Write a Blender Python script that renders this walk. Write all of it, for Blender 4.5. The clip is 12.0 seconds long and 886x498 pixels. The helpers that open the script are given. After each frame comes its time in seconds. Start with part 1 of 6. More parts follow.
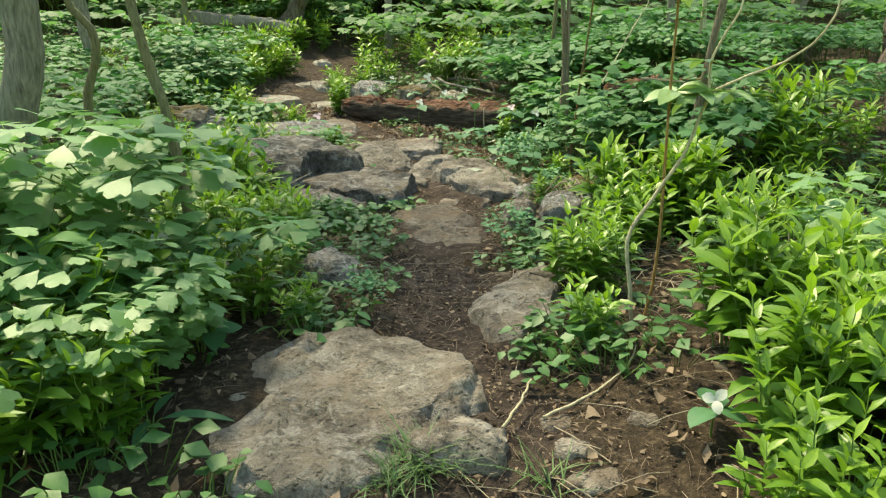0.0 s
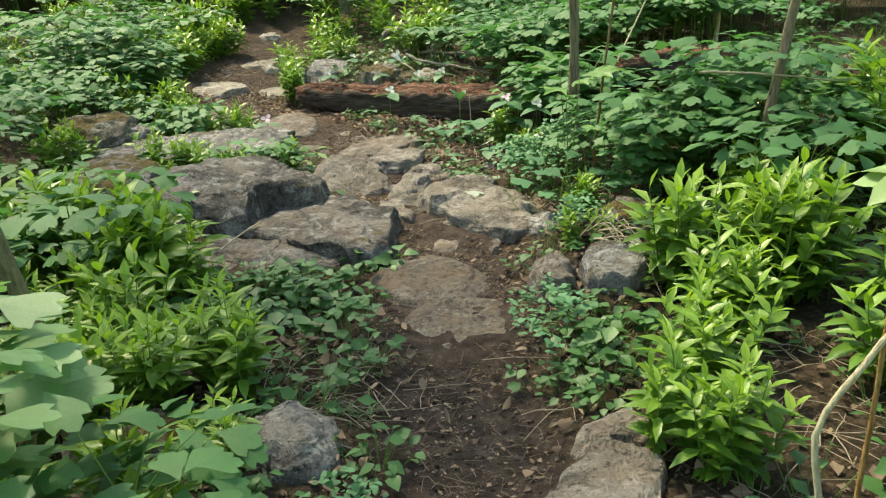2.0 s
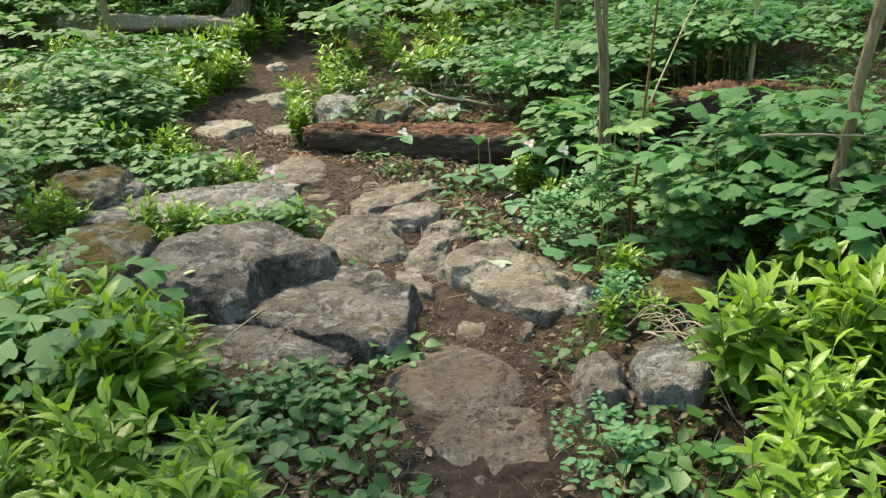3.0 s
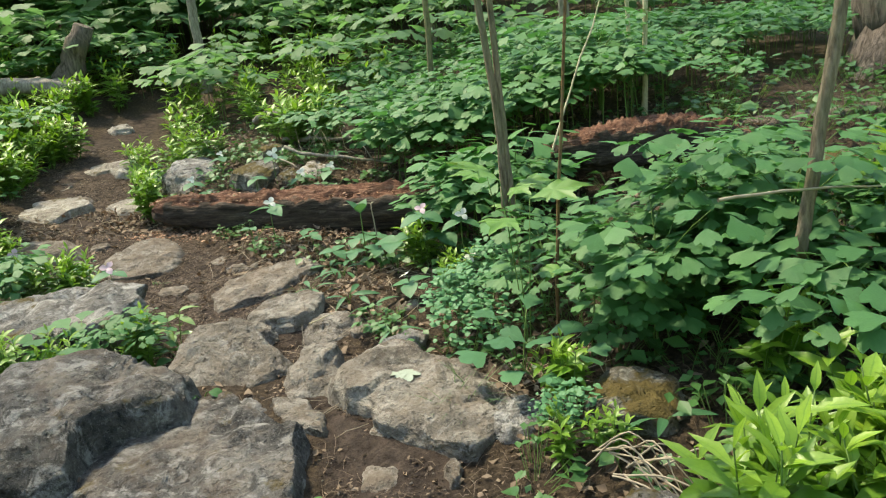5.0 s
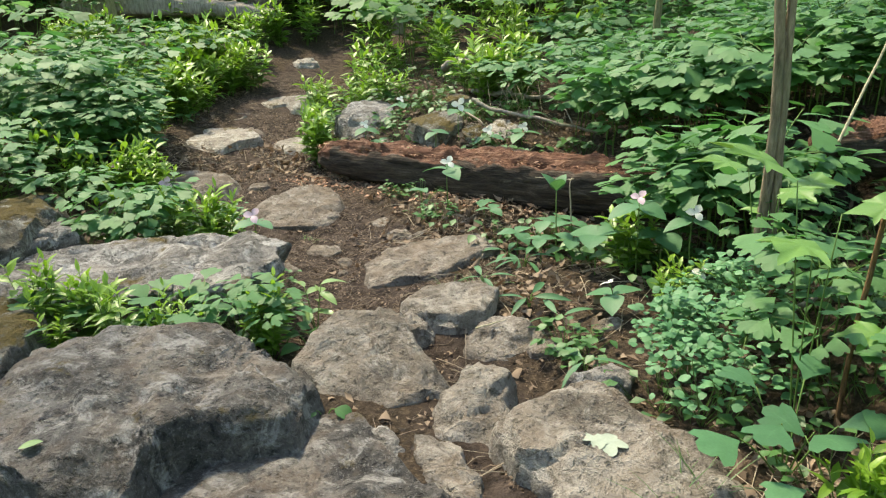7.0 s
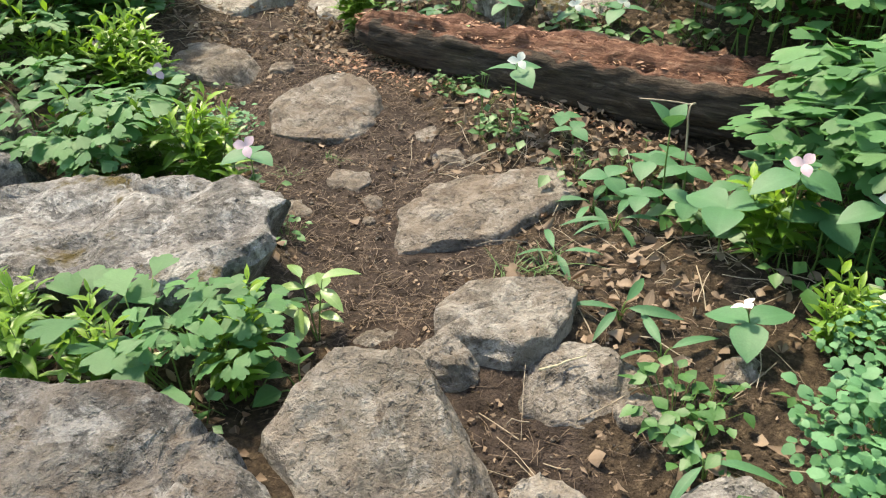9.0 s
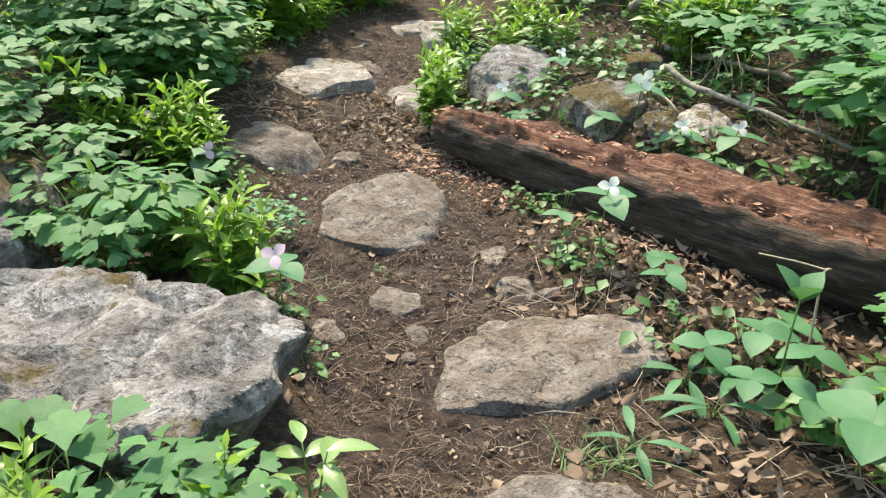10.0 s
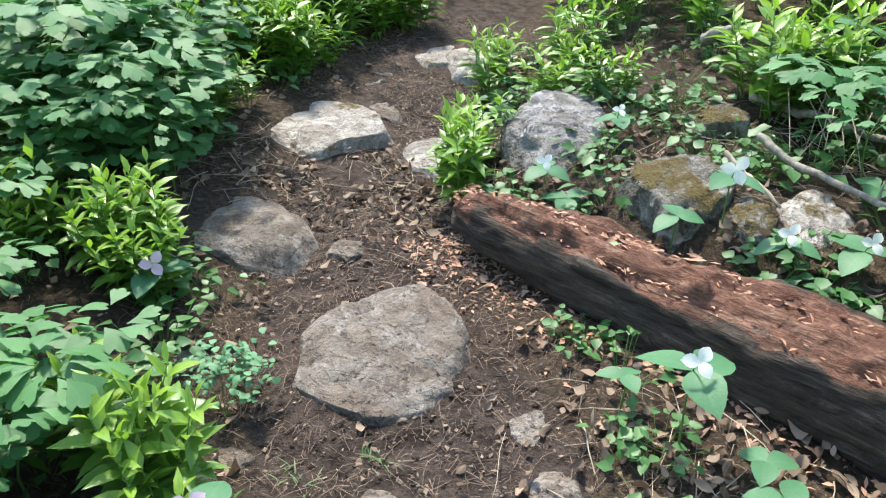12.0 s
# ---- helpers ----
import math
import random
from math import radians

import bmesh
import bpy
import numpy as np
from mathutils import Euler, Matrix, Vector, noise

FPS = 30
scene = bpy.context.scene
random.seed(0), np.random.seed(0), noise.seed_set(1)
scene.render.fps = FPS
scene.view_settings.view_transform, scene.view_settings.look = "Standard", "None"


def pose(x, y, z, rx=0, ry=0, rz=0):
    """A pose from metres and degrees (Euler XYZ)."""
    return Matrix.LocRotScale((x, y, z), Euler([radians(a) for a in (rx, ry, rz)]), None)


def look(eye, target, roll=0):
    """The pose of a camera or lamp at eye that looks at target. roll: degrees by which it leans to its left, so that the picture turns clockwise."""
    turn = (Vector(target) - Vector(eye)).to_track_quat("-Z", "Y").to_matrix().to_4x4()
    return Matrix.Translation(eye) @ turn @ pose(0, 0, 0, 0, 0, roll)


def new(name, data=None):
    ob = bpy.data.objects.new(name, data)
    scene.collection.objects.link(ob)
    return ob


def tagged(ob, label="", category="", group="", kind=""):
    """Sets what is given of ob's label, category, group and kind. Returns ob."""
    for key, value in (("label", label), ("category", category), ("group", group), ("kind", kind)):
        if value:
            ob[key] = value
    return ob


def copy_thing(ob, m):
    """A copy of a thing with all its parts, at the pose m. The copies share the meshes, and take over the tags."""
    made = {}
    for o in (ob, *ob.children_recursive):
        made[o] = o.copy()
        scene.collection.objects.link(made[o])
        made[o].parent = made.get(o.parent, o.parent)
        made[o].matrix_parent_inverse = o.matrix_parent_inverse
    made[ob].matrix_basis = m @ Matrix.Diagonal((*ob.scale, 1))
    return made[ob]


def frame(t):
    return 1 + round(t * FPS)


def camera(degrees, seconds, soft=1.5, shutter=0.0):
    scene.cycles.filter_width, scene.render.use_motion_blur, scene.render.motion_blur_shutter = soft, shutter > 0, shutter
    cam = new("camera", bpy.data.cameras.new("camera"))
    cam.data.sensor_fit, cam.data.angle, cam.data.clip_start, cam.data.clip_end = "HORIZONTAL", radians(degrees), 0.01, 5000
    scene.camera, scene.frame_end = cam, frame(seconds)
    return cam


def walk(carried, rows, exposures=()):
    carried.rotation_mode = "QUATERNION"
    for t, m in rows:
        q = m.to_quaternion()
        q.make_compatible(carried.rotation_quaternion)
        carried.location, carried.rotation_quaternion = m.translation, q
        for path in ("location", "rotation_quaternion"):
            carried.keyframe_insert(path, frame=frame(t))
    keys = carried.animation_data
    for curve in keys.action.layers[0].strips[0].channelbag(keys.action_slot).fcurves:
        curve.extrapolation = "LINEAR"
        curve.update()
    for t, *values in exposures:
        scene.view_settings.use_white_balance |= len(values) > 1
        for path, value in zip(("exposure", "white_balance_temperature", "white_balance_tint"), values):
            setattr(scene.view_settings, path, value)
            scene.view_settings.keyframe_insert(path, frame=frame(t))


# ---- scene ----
cam = camera(60.4, 12.0, soft=1.2, shutter=0.06)
PATH = [
    (0, (0.032, -0.024, 1.371), (0.02, 1.881, 0.761), 0.1),
    (0.5, (-0.023, 0.327, 1.373), (0.032, 2.198, 0.67), -2.1),
    (1, (0.005, 0.68, 1.414), (0.011, 2.571, 0.763), -1.2),
    (1.5, (-0.031, 0.967, 1.494), (-0.091, 2.855, 0.836), -1.7),
    (2, (-0.102, 1.312, 1.509), (-0.036, 3.172, 0.778), -2.7),
    (2.5, (-0.111, 1.627, 1.621), (-0.182, 3.484, 0.88), -3.8),
    (3, (-0.117, 1.822, 1.67), (-0.082, 3.693, 0.963), -4.1),
    (3.5, (-0.179, 2.156, 1.699), (0.175, 4.029, 1.092), -5.6),
    (3.7, (-0.217, 2.235, 1.707), (0.134, 4.09, 1.049), -5.6),
    (5.3, (-0.047, 2.732, 1.639), (0.282, 4.598, 0.999), -7.4),
    (5.5, (-0.068, 2.8, 1.593), (0.123, 4.723, 1.079), -4.7),
    (6, (-0.025, 3.09, 1.561), (0.042, 4.988, 0.933), -5.5),
    (6.5, (-0.043, 3.248, 1.547), (-0.103, 5.109, 0.818), -4.4),
    (7, (-0.11, 3.559, 1.48), (-0.196, 5.43, 0.779), -2.6),
    (7.2, (-0.115, 3.684, 1.488), (-0.198, 5.519, 0.697), -5.1),
    (8.8, (-0.126, 4.568, 1.526), (-0.37, 6.25, 0.472), -4.9),
    (9, (-0.114, 4.665, 1.532), (-0.381, 6.313, 0.431), -3.1),
    (9.5, (-0.103, 4.877, 1.51), (-0.415, 6.557, 0.471), -0.1),
    (10, (-0.171, 5.174, 1.444), (-0.633, 6.894, 0.534), 1.1),
    (10.5, (-0.159, 5.443, 1.481), (-0.653, 7.116, 0.502), -0.4),
    (11, (-0.119, 5.736, 1.56), (-0.823, 7.34, 0.595), -0.2),
    (11.5, (-0.233, 5.955, 1.537), (-0.953, 7.616, 0.686), -1.0),
    (12, (-0.364, 6.106, 1.534), (-0.923, 7.779, 0.592), 0.1),
]
walk(cam, [(t, look(eye, target, roll)) for t, eye, target, roll in PATH], exposures=[(0.0, 1.72, 8900, -4), (1.2, 1.72, 8700, -2), (3.0, 1.78, 8400, 2), (5.0, 1.72, 7900, 2), (9.0, 2.0, 7900, 8), (12.0, 2.16, 6500, 9)])

# ---- light ----
SUN_EL, SUN_AZ = radians(58), radians(-35)   # azimuth from +y towards +x
world = bpy.data.worlds.new("sky")
scene.world = world
world.use_nodes = True
wn, wl = world.node_tree.nodes, world.node_tree.links
sky = wn.new("ShaderNodeTexSky")
sky.sky_type, sky.sun_disc = "NISHITA", False
sky.sun_elevation, sky.sun_rotation = SUN_EL, SUN_AZ
wl.new(sky.outputs[0], wn["Background"].inputs[0])
wn["Background"].inputs[1].default_value = 0.15
sun = new("sun", bpy.data.lights.new("sun", "SUN"))
sun.data.energy, sun.data.angle, sun.data.color = 2.25, radians(6.0), (1.0, 0.94, 0.84)
sun_way = Vector((math.sin(SUN_AZ) * math.cos(SUN_EL), math.cos(SUN_AZ) * math.cos(SUN_EL), math.sin(SUN_EL)))
sun.matrix_world = look(sun_way * 40, (0, 0, 0))

# ---- materials ----


class Graph:
    """A short hand for node materials."""

    def __init__(self, name):
        self.mat = bpy.data.materials.new(name)
        self.mat.use_nodes = True
        self.nodes, self.links = self.mat.node_tree.nodes, self.mat.node_tree.links
        self.bsdf = self.nodes["Principled BSDF"]
        self.out = self.nodes["Material Output"]
        self.coord = self.nodes.new("ShaderNodeTexCoord").outputs["Object"]
        self.world = self.nodes.new("ShaderNodeNewGeometry")

    def noise(self, scale, detail=4.0, rough=0.55, vec=None, distortion=0.0):
        n = self.nodes.new("ShaderNodeTexNoise")
        n.inputs["Scale"].default_value, n.inputs["Detail"].default_value = scale, detail
        n.inputs["Roughness"].default_value, n.inputs["Distortion"].default_value = rough, distortion
        self.links.new(vec or self.world.outputs["Position"], n.inputs["Vector"])
        return n.outputs["Fac"]

    def ramp(self, fac, *stops):
        r = self.nodes.new("ShaderNodeValToRGB")
        e = r.color_ramp.elements
        while len(e) < len(stops):
            e.new(0.5)
        for k, (p, c) in enumerate(stops):
            e[k].position, e[k].color = p, (*c, 1) if isinstance(c, tuple) else (c, c, c, 1)
        self.links.new(fac, r.inputs[0])
        return r.outputs[0]

    def mix(self, fac, a, b, blend="MIX"):
        m = self.nodes.new("ShaderNodeMix")
        m.data_type, m.blend_type = "RGBA", blend
        for sock, v in ((m.inputs[0], fac), (m.inputs[6], a), (m.inputs[7], b)):
            if isinstance(v, (int, float)):
                sock.default_value = v
            elif isinstance(v, tuple):
                sock.default_value = (*v, 1)
            else:
                self.links.new(v, sock)
        return m.outputs[2]

    def sums(self, op, a, b):
        m = self.nodes.new("ShaderNodeMath")
        m.operation = op
        for sock, v in zip(m.inputs, (a, b)):
            if isinstance(v, (int, float)):
                sock.default_value = v
            else:
                self.links.new(v, sock)
        return m.outputs[0]

    def bump(self, height, strength=0.5, distance=0.01):
        b = self.nodes.new("ShaderNodeBump")
        b.inputs["Strength"].default_value, b.inputs["Distance"].default_value = strength, distance
        self.links.new(height, b.inputs["Height"])
        self.links.new(b.outputs[0], self.bsdf.inputs["Normal"])

    def finish(self, colour, rough=0.8, spec=0.3):
        if isinstance(colour, tuple):
            self.bsdf.inputs["Base Color"].default_value = (*colour, 1)
        else:
            self.links.new(colour, self.bsdf.inputs["Base Color"])
        self.bsdf.inputs["Roughness"].default_value = rough
        self.bsdf.inputs["Specular IOR Level"].default_value = spec
        return self.mat


def leaf_material(name, dark, light, through_col, rough=0.42, thin=0.26, spec=0.45, fresh=None):
    """Leaf: tone differs leaf by leaf and plant by plant; light passes through the blade."""
    g = Graph(name)
    isl = g.world.outputs["Random Per Island"]
    base = g.mix(isl, dark, light)
    obj = g.nodes.new("ShaderNodeObjectInfo").outputs["Random"]
    base = g.mix(g.sums("MULTIPLY", obj, 0.35), base, light)
    if fresh:
        att = g.nodes.new("ShaderNodeAttribute")
        att.attribute_name = "fresh"
        base = g.mix(att.outputs["Fac"], base, fresh)
    rib = g.nodes.new("ShaderNodeAttribute")
    rib.attribute_name = "rib"
    base = g.mix(g.ramp(rib.outputs["Fac"], (0.05, 0.55), (0.16, 0.0)), base, light)
    blotch = g.noise(9.0, 3)
    base = g.mix(g.ramp(blotch, (0.35, 0.0), (0.75, 0.45)), base, dark)
    fine = g.noise(160.0, 2)
    base = g.mix(0.25, base, g.ramp(fine, (0.3, 0.45), (0.7, 1.0)), "MULTIPLY")
    g.bump(fine, 0.25, 0.003)
    g.finish(base, rough, spec)
    tr = g.nodes.new("ShaderNodeBsdfTranslucent")
    g.links.new(g.mix(0.5, base, through_col), tr.inputs["Color"])
    ms = g.nodes.new("ShaderNodeMixShader")
    ms.inputs[0].default_value = thin
    g.links.new(g.bsdf.outputs[0], ms.inputs[1])
    g.links.new(tr.outputs[0], ms.inputs[2])
    g.links.new(ms.outputs[0], g.out.inputs["Surface"])
    return g.mat


HERB = leaf_material("herb_leaf", (0.045, 0.14, 0.02), (0.11, 0.26, 0.035), (0.24, 0.48, 0.03), rough=0.4, thin=0.36, fresh=(0.36, 0.53, 0.055), spec=0.5)
COHOSH = leaf_material("broad_leaf", (0.038, 0.125, 0.038), (0.08, 0.22, 0.065), (0.12, 0.38, 0.07), rough=0.6, thin=0.32, fresh=(0.15, 0.33, 0.1))
# broad leaf lightened for distance: the wood's hazy brightness painted as colour
FARLEAF = leaf_material("lightened_far_leaf", (0.06, 0.15, 0.05), (0.12, 0.26, 0.09), (0.22, 0.45, 0.12), rough=0.6, thin=0.45)
RUE = leaf_material("rue_leaf", (0.055, 0.17, 0.065), (0.12, 0.3, 0.13), (0.15, 0.38, 0.11), rough=0.6)
# glossier copy of the broad leaf, with sunlight put into its paler colour
SUNLEAF = leaf_material("sunlit_broad_leaf", (0.09, 0.21, 0.06), (0.2, 0.37, 0.15), (0.26, 0.52, 0.12), rough=0.5, thin=0.42, fresh=(0.3, 0.47, 0.2), spec=0.7)
TRIL = leaf_material("trillium_leaf", (0.042, 0.13, 0.055), (0.085, 0.22, 0.095), (0.12, 0.3, 0.06), rough=0.55, spec=0.35)
LOWLEAF = leaf_material("low_leaf", (0.03, 0.10, 0.025), (0.08, 0.2, 0.05), (0.1, 0.28, 0.04), rough=0.5)
# leaf green lightened so the sapling's sunlit look sits in the colour
PALE = leaf_material("pale_leaf", (0.16, 0.28, 0.08), (0.28, 0.4, 0.16), (0.25, 0.45, 0.08), rough=0.35, spec=0.5)
MAPLE = leaf_material("maple_leaf", (0.09, 0.2, 0.035), (0.13, 0.27, 0.055), (0.2, 0.38, 0.05), rough=0.5)
GRASS = leaf_material("grass_blade", (0.06, 0.13, 0.04), (0.13, 0.22, 0.07), (0.15, 0.3, 0.05), rough=0.5)
WHITE_PETAL = leaf_material("white_petal", (0.76, 0.74, 0.66), (0.84, 0.82, 0.75), (0.8, 0.85, 0.75), rough=0.5, thin=0.3)
PINK_PETAL = leaf_material("pink_petal", (0.62, 0.42, 0.5), (0.74, 0.55, 0.62), (0.8, 0.55, 0.65), rough=0.5, thin=0.3)
DEADLEAF = leaf_material("dead_leaf", (0.075, 0.048, 0.031), (0.33, 0.245, 0.17), (0.25, 0.14, 0.08), rough=0.75, thin=0.12, spec=0.25)
BLEACHED = leaf_material("bleached_leaf", (0.24, 0.29, 0.22), (0.36, 0.4, 0.32), (0.35, 0.4, 0.28), rough=0.7, thin=0.1)
CROWN = leaf_material("crown_leaf", (0.04, 0.12, 0.02), (0.10, 0.22, 0.04), (0.2, 0.4, 0.04))


def stem_material(name, a, b):
    g = Graph(name)
    col = g.mix(g.noise(30, 3), a, b)
    return g.finish(col, 0.6, 0.3)


STEM = stem_material("green_stem", (0.07, 0.15, 0.03), (0.13, 0.2, 0.05))
STRAW = stem_material("dry_stalk", (0.22, 0.165, 0.105), (0.46, 0.39, 0.29))
NEEDLE = stem_material("dry_needle", (0.075, 0.05, 0.034), (0.3, 0.22, 0.155))


def bark_material(name, dark, light, scale=1.0, deep=0.012):
    g = Graph(name)
    mp = g.nodes.new("ShaderNodeMapping")
    mp.inputs["Scale"].default_value = (1, 1, 0.18)
    g.links.new(g.world.outputs["Position"], mp.inputs["Vector"])
    ridges = g.noise(55 * scale, 5, 0.65, mp.outputs[0], 0.4)
    patch = g.noise(5, 4)
    col = g.ramp(ridges, (0.3, dark), (0.65, light))
    col = g.mix(g.ramp(patch, (0.5, 0.0), (0.75, 0.5)), col, (0.16, 0.18, 0.11))
    g.bump(ridges, 0.8, deep)
    return g.finish(col, 0.85, 0.2)


BARK = bark_material("grey_bark", (0.10, 0.085, 0.065), (0.33, 0.29, 0.23))
BARK_BROWN = bark_material("brown_bark", (0.08, 0.058, 0.04), (0.3, 0.235, 0.165), 1.0, 0.02)
BARK_OLIVE = bark_material("olive_bark", (0.09, 0.085, 0.045), (0.25, 0.22, 0.12), 1.6)
BARK_RED = bark_material("brown_twig_bark", (0.07, 0.04, 0.025), (0.26, 0.15, 0.07), 2.5)
BARK_TRUNK = bark_material("furrowed_bark", (0.035, 0.028, 0.022), (0.2, 0.16, 0.13), 0.6, 0.05)
BARK_ORANGE = bark_material("orange_twig_bark", (0.16, 0.08, 0.03), (0.45, 0.27, 0.1), 2.5)
BARK_PALE = bark_material("pale_twig_bark", (0.3, 0.26, 0.16), (0.62, 0.54, 0.37), 2.0)


def stone_material(name, dark, mid, light, lichen, moss=0.0, dust=0.0):
    """Weathered stone: stains, grain, pits, pale lichen, moss on flat tops, trodden soil in its hollows."""
    g = Graph(name)
    big, med, fine = g.noise(3.2, 6, 0.62), g.noise(17, 6, 0.65, None, 0.5), g.noise(95, 4, 0.7)
    col = g.ramp(g.sums("ADD", g.sums("MULTIPLY", big, 0.55), g.sums("MULTIPLY", med, 0.45)), (0.38, dark), (0.5, mid), (0.61, light))
    col = g.mix(g.ramp(g.noise(7.5, 7, 0.72, None, 0.8), (0.52, 0.0), (0.6, 0.75)), col, lichen)
    col = g.mix(g.ramp(g.noise(11, 6, 0.72, None, 0.6), (0.38, 0.8), (0.46, 0.0)), col, dark)
    col = g.mix(g.ramp(g.noise(60, 5, 0.75), (0.55, 0.0), (0.68, 0.5)), col, lichen)
    col = g.mix(0.38, col, g.ramp(fine, (0.33, 0.4), (0.6, 1.0)), "MULTIPLY")
    col = g.mix(g.ramp(g.noise(210, 2, 0.6), (0.62, 0.0), (0.7, 0.3)), col, lichen)
    pits = g.ramp(g.noise(48, 3, 0.6), (0.3, 0.0), (0.42, 1.0))
    col = g.mix(0.45, col, pits, "MULTIPLY")
    sep = g.nodes.new("ShaderNodeSeparateXYZ")
    g.links.new(g.world.outputs["Normal"], sep.inputs[0])
    if dust:
        d = g.ramp(g.noise(6.5, 5, 0.6), (0.45, 0.0), (0.62, dust))
        d = g.sums("MULTIPLY", d, g.ramp(sep.outputs[2], (0.75, 0.0), (0.97, 1.0)))
        col = g.mix(d, col, (0.17, 0.12, 0.08))
    if moss:
        m = g.ramp(g.noise(4.5, 5, 0.65), (0.62 - 0.25 * moss, 0.0), (0.70 - 0.25 * moss, 1.0))
        m = g.sums("MULTIPLY", m, g.ramp(sep.outputs[2], (0.25, 0.0), (0.7, 1.0)))
        col = g.mix(m, col, g.mix(g.noise(70, 3), (0.06, 0.045, 0.016), (0.15, 0.11, 0.032)))
    h = g.sums("ADD", g.sums("MULTIPLY", med, 1.0), g.sums("MULTIPLY", fine, 0.45))
    g.bump(g.sums("ADD", h, g.sums("MULTIPLY", pits, 0.35)), 1.0, 0.04)
    return g.finish(col, 0.88, 0.25)


STEPSTONE = stone_material("step_stone", (0.12, 0.1, 0.08), (0.235, 0.204, 0.168), (0.345, 0.308, 0.26), (0.42, 0.382, 0.33), dust=0.45)
BEDROCK = stone_material("worn_bedrock", (0.09, 0.073, 0.057), (0.165, 0.138, 0.11), (0.23, 0.197, 0.16), (0.28, 0.245, 0.205), dust=0.8)
TAN = stone_material("trail_stone", (0.105, 0.086, 0.068), (0.21, 0.177, 0.143), (0.305, 0.265, 0.218), (0.38, 0.338, 0.285), dust=0.55)
GREY = stone_material("lichened_stone", (0.07, 0.065, 0.059), (0.22, 0.205, 0.187), (0.38, 0.36, 0.332), (0.52, 0.5, 0.468), moss=0.12, dust=0.25)
DARKSTONE = stone_material("brown_grey_stone", (0.042, 0.039, 0.036), (0.125, 0.114, 0.103), (0.24, 0.222, 0.2), (0.37, 0.352, 0.327), moss=0.1, dust=0.4)
MOSSY = stone_material("mossy_stone", (0.06, 0.055, 0.045), (0.14, 0.125, 0.1), (0.27, 0.25, 0.21), (0.4, 0.39, 0.34), moss=0.75)
PALESTONE = stone_material("pale_stone", (0.2, 0.17, 0.14), (0.36, 0.32, 0.27), (0.5, 0.46, 0.4), (0.56, 0.53, 0.47), moss=0.1)


def soil_material():
    g = Graph("forest_soil")
    att = g.nodes.new("ShaderNodeAttribute")
    att.attribute_name = "trail"
    big, med, fine = g.noise(1.7, 5), g.noise(14, 6, 0.65), g.noise(120, 4, 0.7)
    trod = g.ramp(med, (0.34, (0.033, 0.024, 0.019)), (0.66, (0.135, 0.1, 0.079)))
    litter = g.ramp(g.noise(38, 5, 0.7), (0.3, (0.032, 0.024, 0.017)), (0.55, (0.1, 0.072, 0.048)), (0.75, (0.24, 0.18, 0.12)))
    edge = g.ramp(g.sums("ADD", att.outputs["Fac"], g.sums("MULTIPLY", g.sums("SUBTRACT", g.noise(9, 4), 0.5), 0.9)), (0.35, 0.0), (0.65, 1.0))
    col = g.mix(edge, litter, trod)
    col = g.mix(0.5, col, g.ramp(fine, (0.3, 0.5), (0.65, 1.0)), "MULTIPLY")
    col = g.mix(g.ramp(big, (0.5, 0.0), (0.75, 0.4)), col, (0.05, 0.034, 0.022))
    g.bump(g.sums("ADD", g.sums("MULTIPLY", med, 1.0), g.sums("MULTIPLY", fine, 0.7)), 1.0, 0.04)
    return g.finish(col, 0.95, 0.15)


SOIL = soil_material()


def rot_material():
    """Rotten wood: red crumbling top, darker brown flank."""
    g = Graph("rotten_wood")
    att = g.nodes.new("ShaderNodeAttribute")
    att.attribute_name = "rot"
    mp = g.nodes.new("ShaderNodeMapping")
    mp.inputs["Scale"].default_value = (1, 0.09, 1)
    along = g.nodes.new("ShaderNodeMapping")
    along.inputs["Rotation"].default_value = (0, 0, radians(115))
    g.links.new(g.coord, along.inputs["Vector"])
    g.links.new(along.outputs[0], mp.inputs["Vector"])
    grain = g.noise(46, 6, 0.7, mp.outputs[0], 0.3)
    crumb = g.noise(75, 4, 0.7)
    red = g.ramp(grain, (0.3, (0.055, 0.024, 0.016)), (0.52, (0.15, 0.075, 0.05)), (0.72, (0.36, 0.23, 0.165)))
    red = g.mix(g.ramp(crumb, (0.5, 0.0), (0.7, 0.35)), red, (0.3, 0.19, 0.14))
    red = g.mix(g.ramp(g.noise(6, 5, 0.65), (0.45, 0.0), (0.62, 0.7)), red, (0.07, 0.035, 0.024))
    flank_col = g.ramp(grain, (0.32, (0.02, 0.016, 0.013)), (0.56, (0.075, 0.058, 0.045)), (0.76, (0.19, 0.155, 0.125)))
    f = g.ramp(g.sums("ADD", att.outputs["Fac"], g.sums("MULTIPLY", g.sums("SUBTRACT", g.noise(8, 5), 0.5), 0.3)), (0.44, 0.0), (0.52, 1.0))
    col = g.mix(f, flank_col, red)
    g.bump(g.sums("ADD", grain, g.sums("MULTIPLY", crumb, 0.3)), 1.0, 0.022)
    return g.finish(col, 0.92, 0.15)


ROT = rot_material()
CHIP = stem_material("wood_chip", (0.22, 0.09, 0.05), (0.5, 0.3, 0.19))
GREYWOOD = bark_material("grey_dead_wood", (0.1, 0.085, 0.07), (0.31, 0.275, 0.23), 0.8)

# ---- mesh tools ----
rng = np.random.default_rng(5)


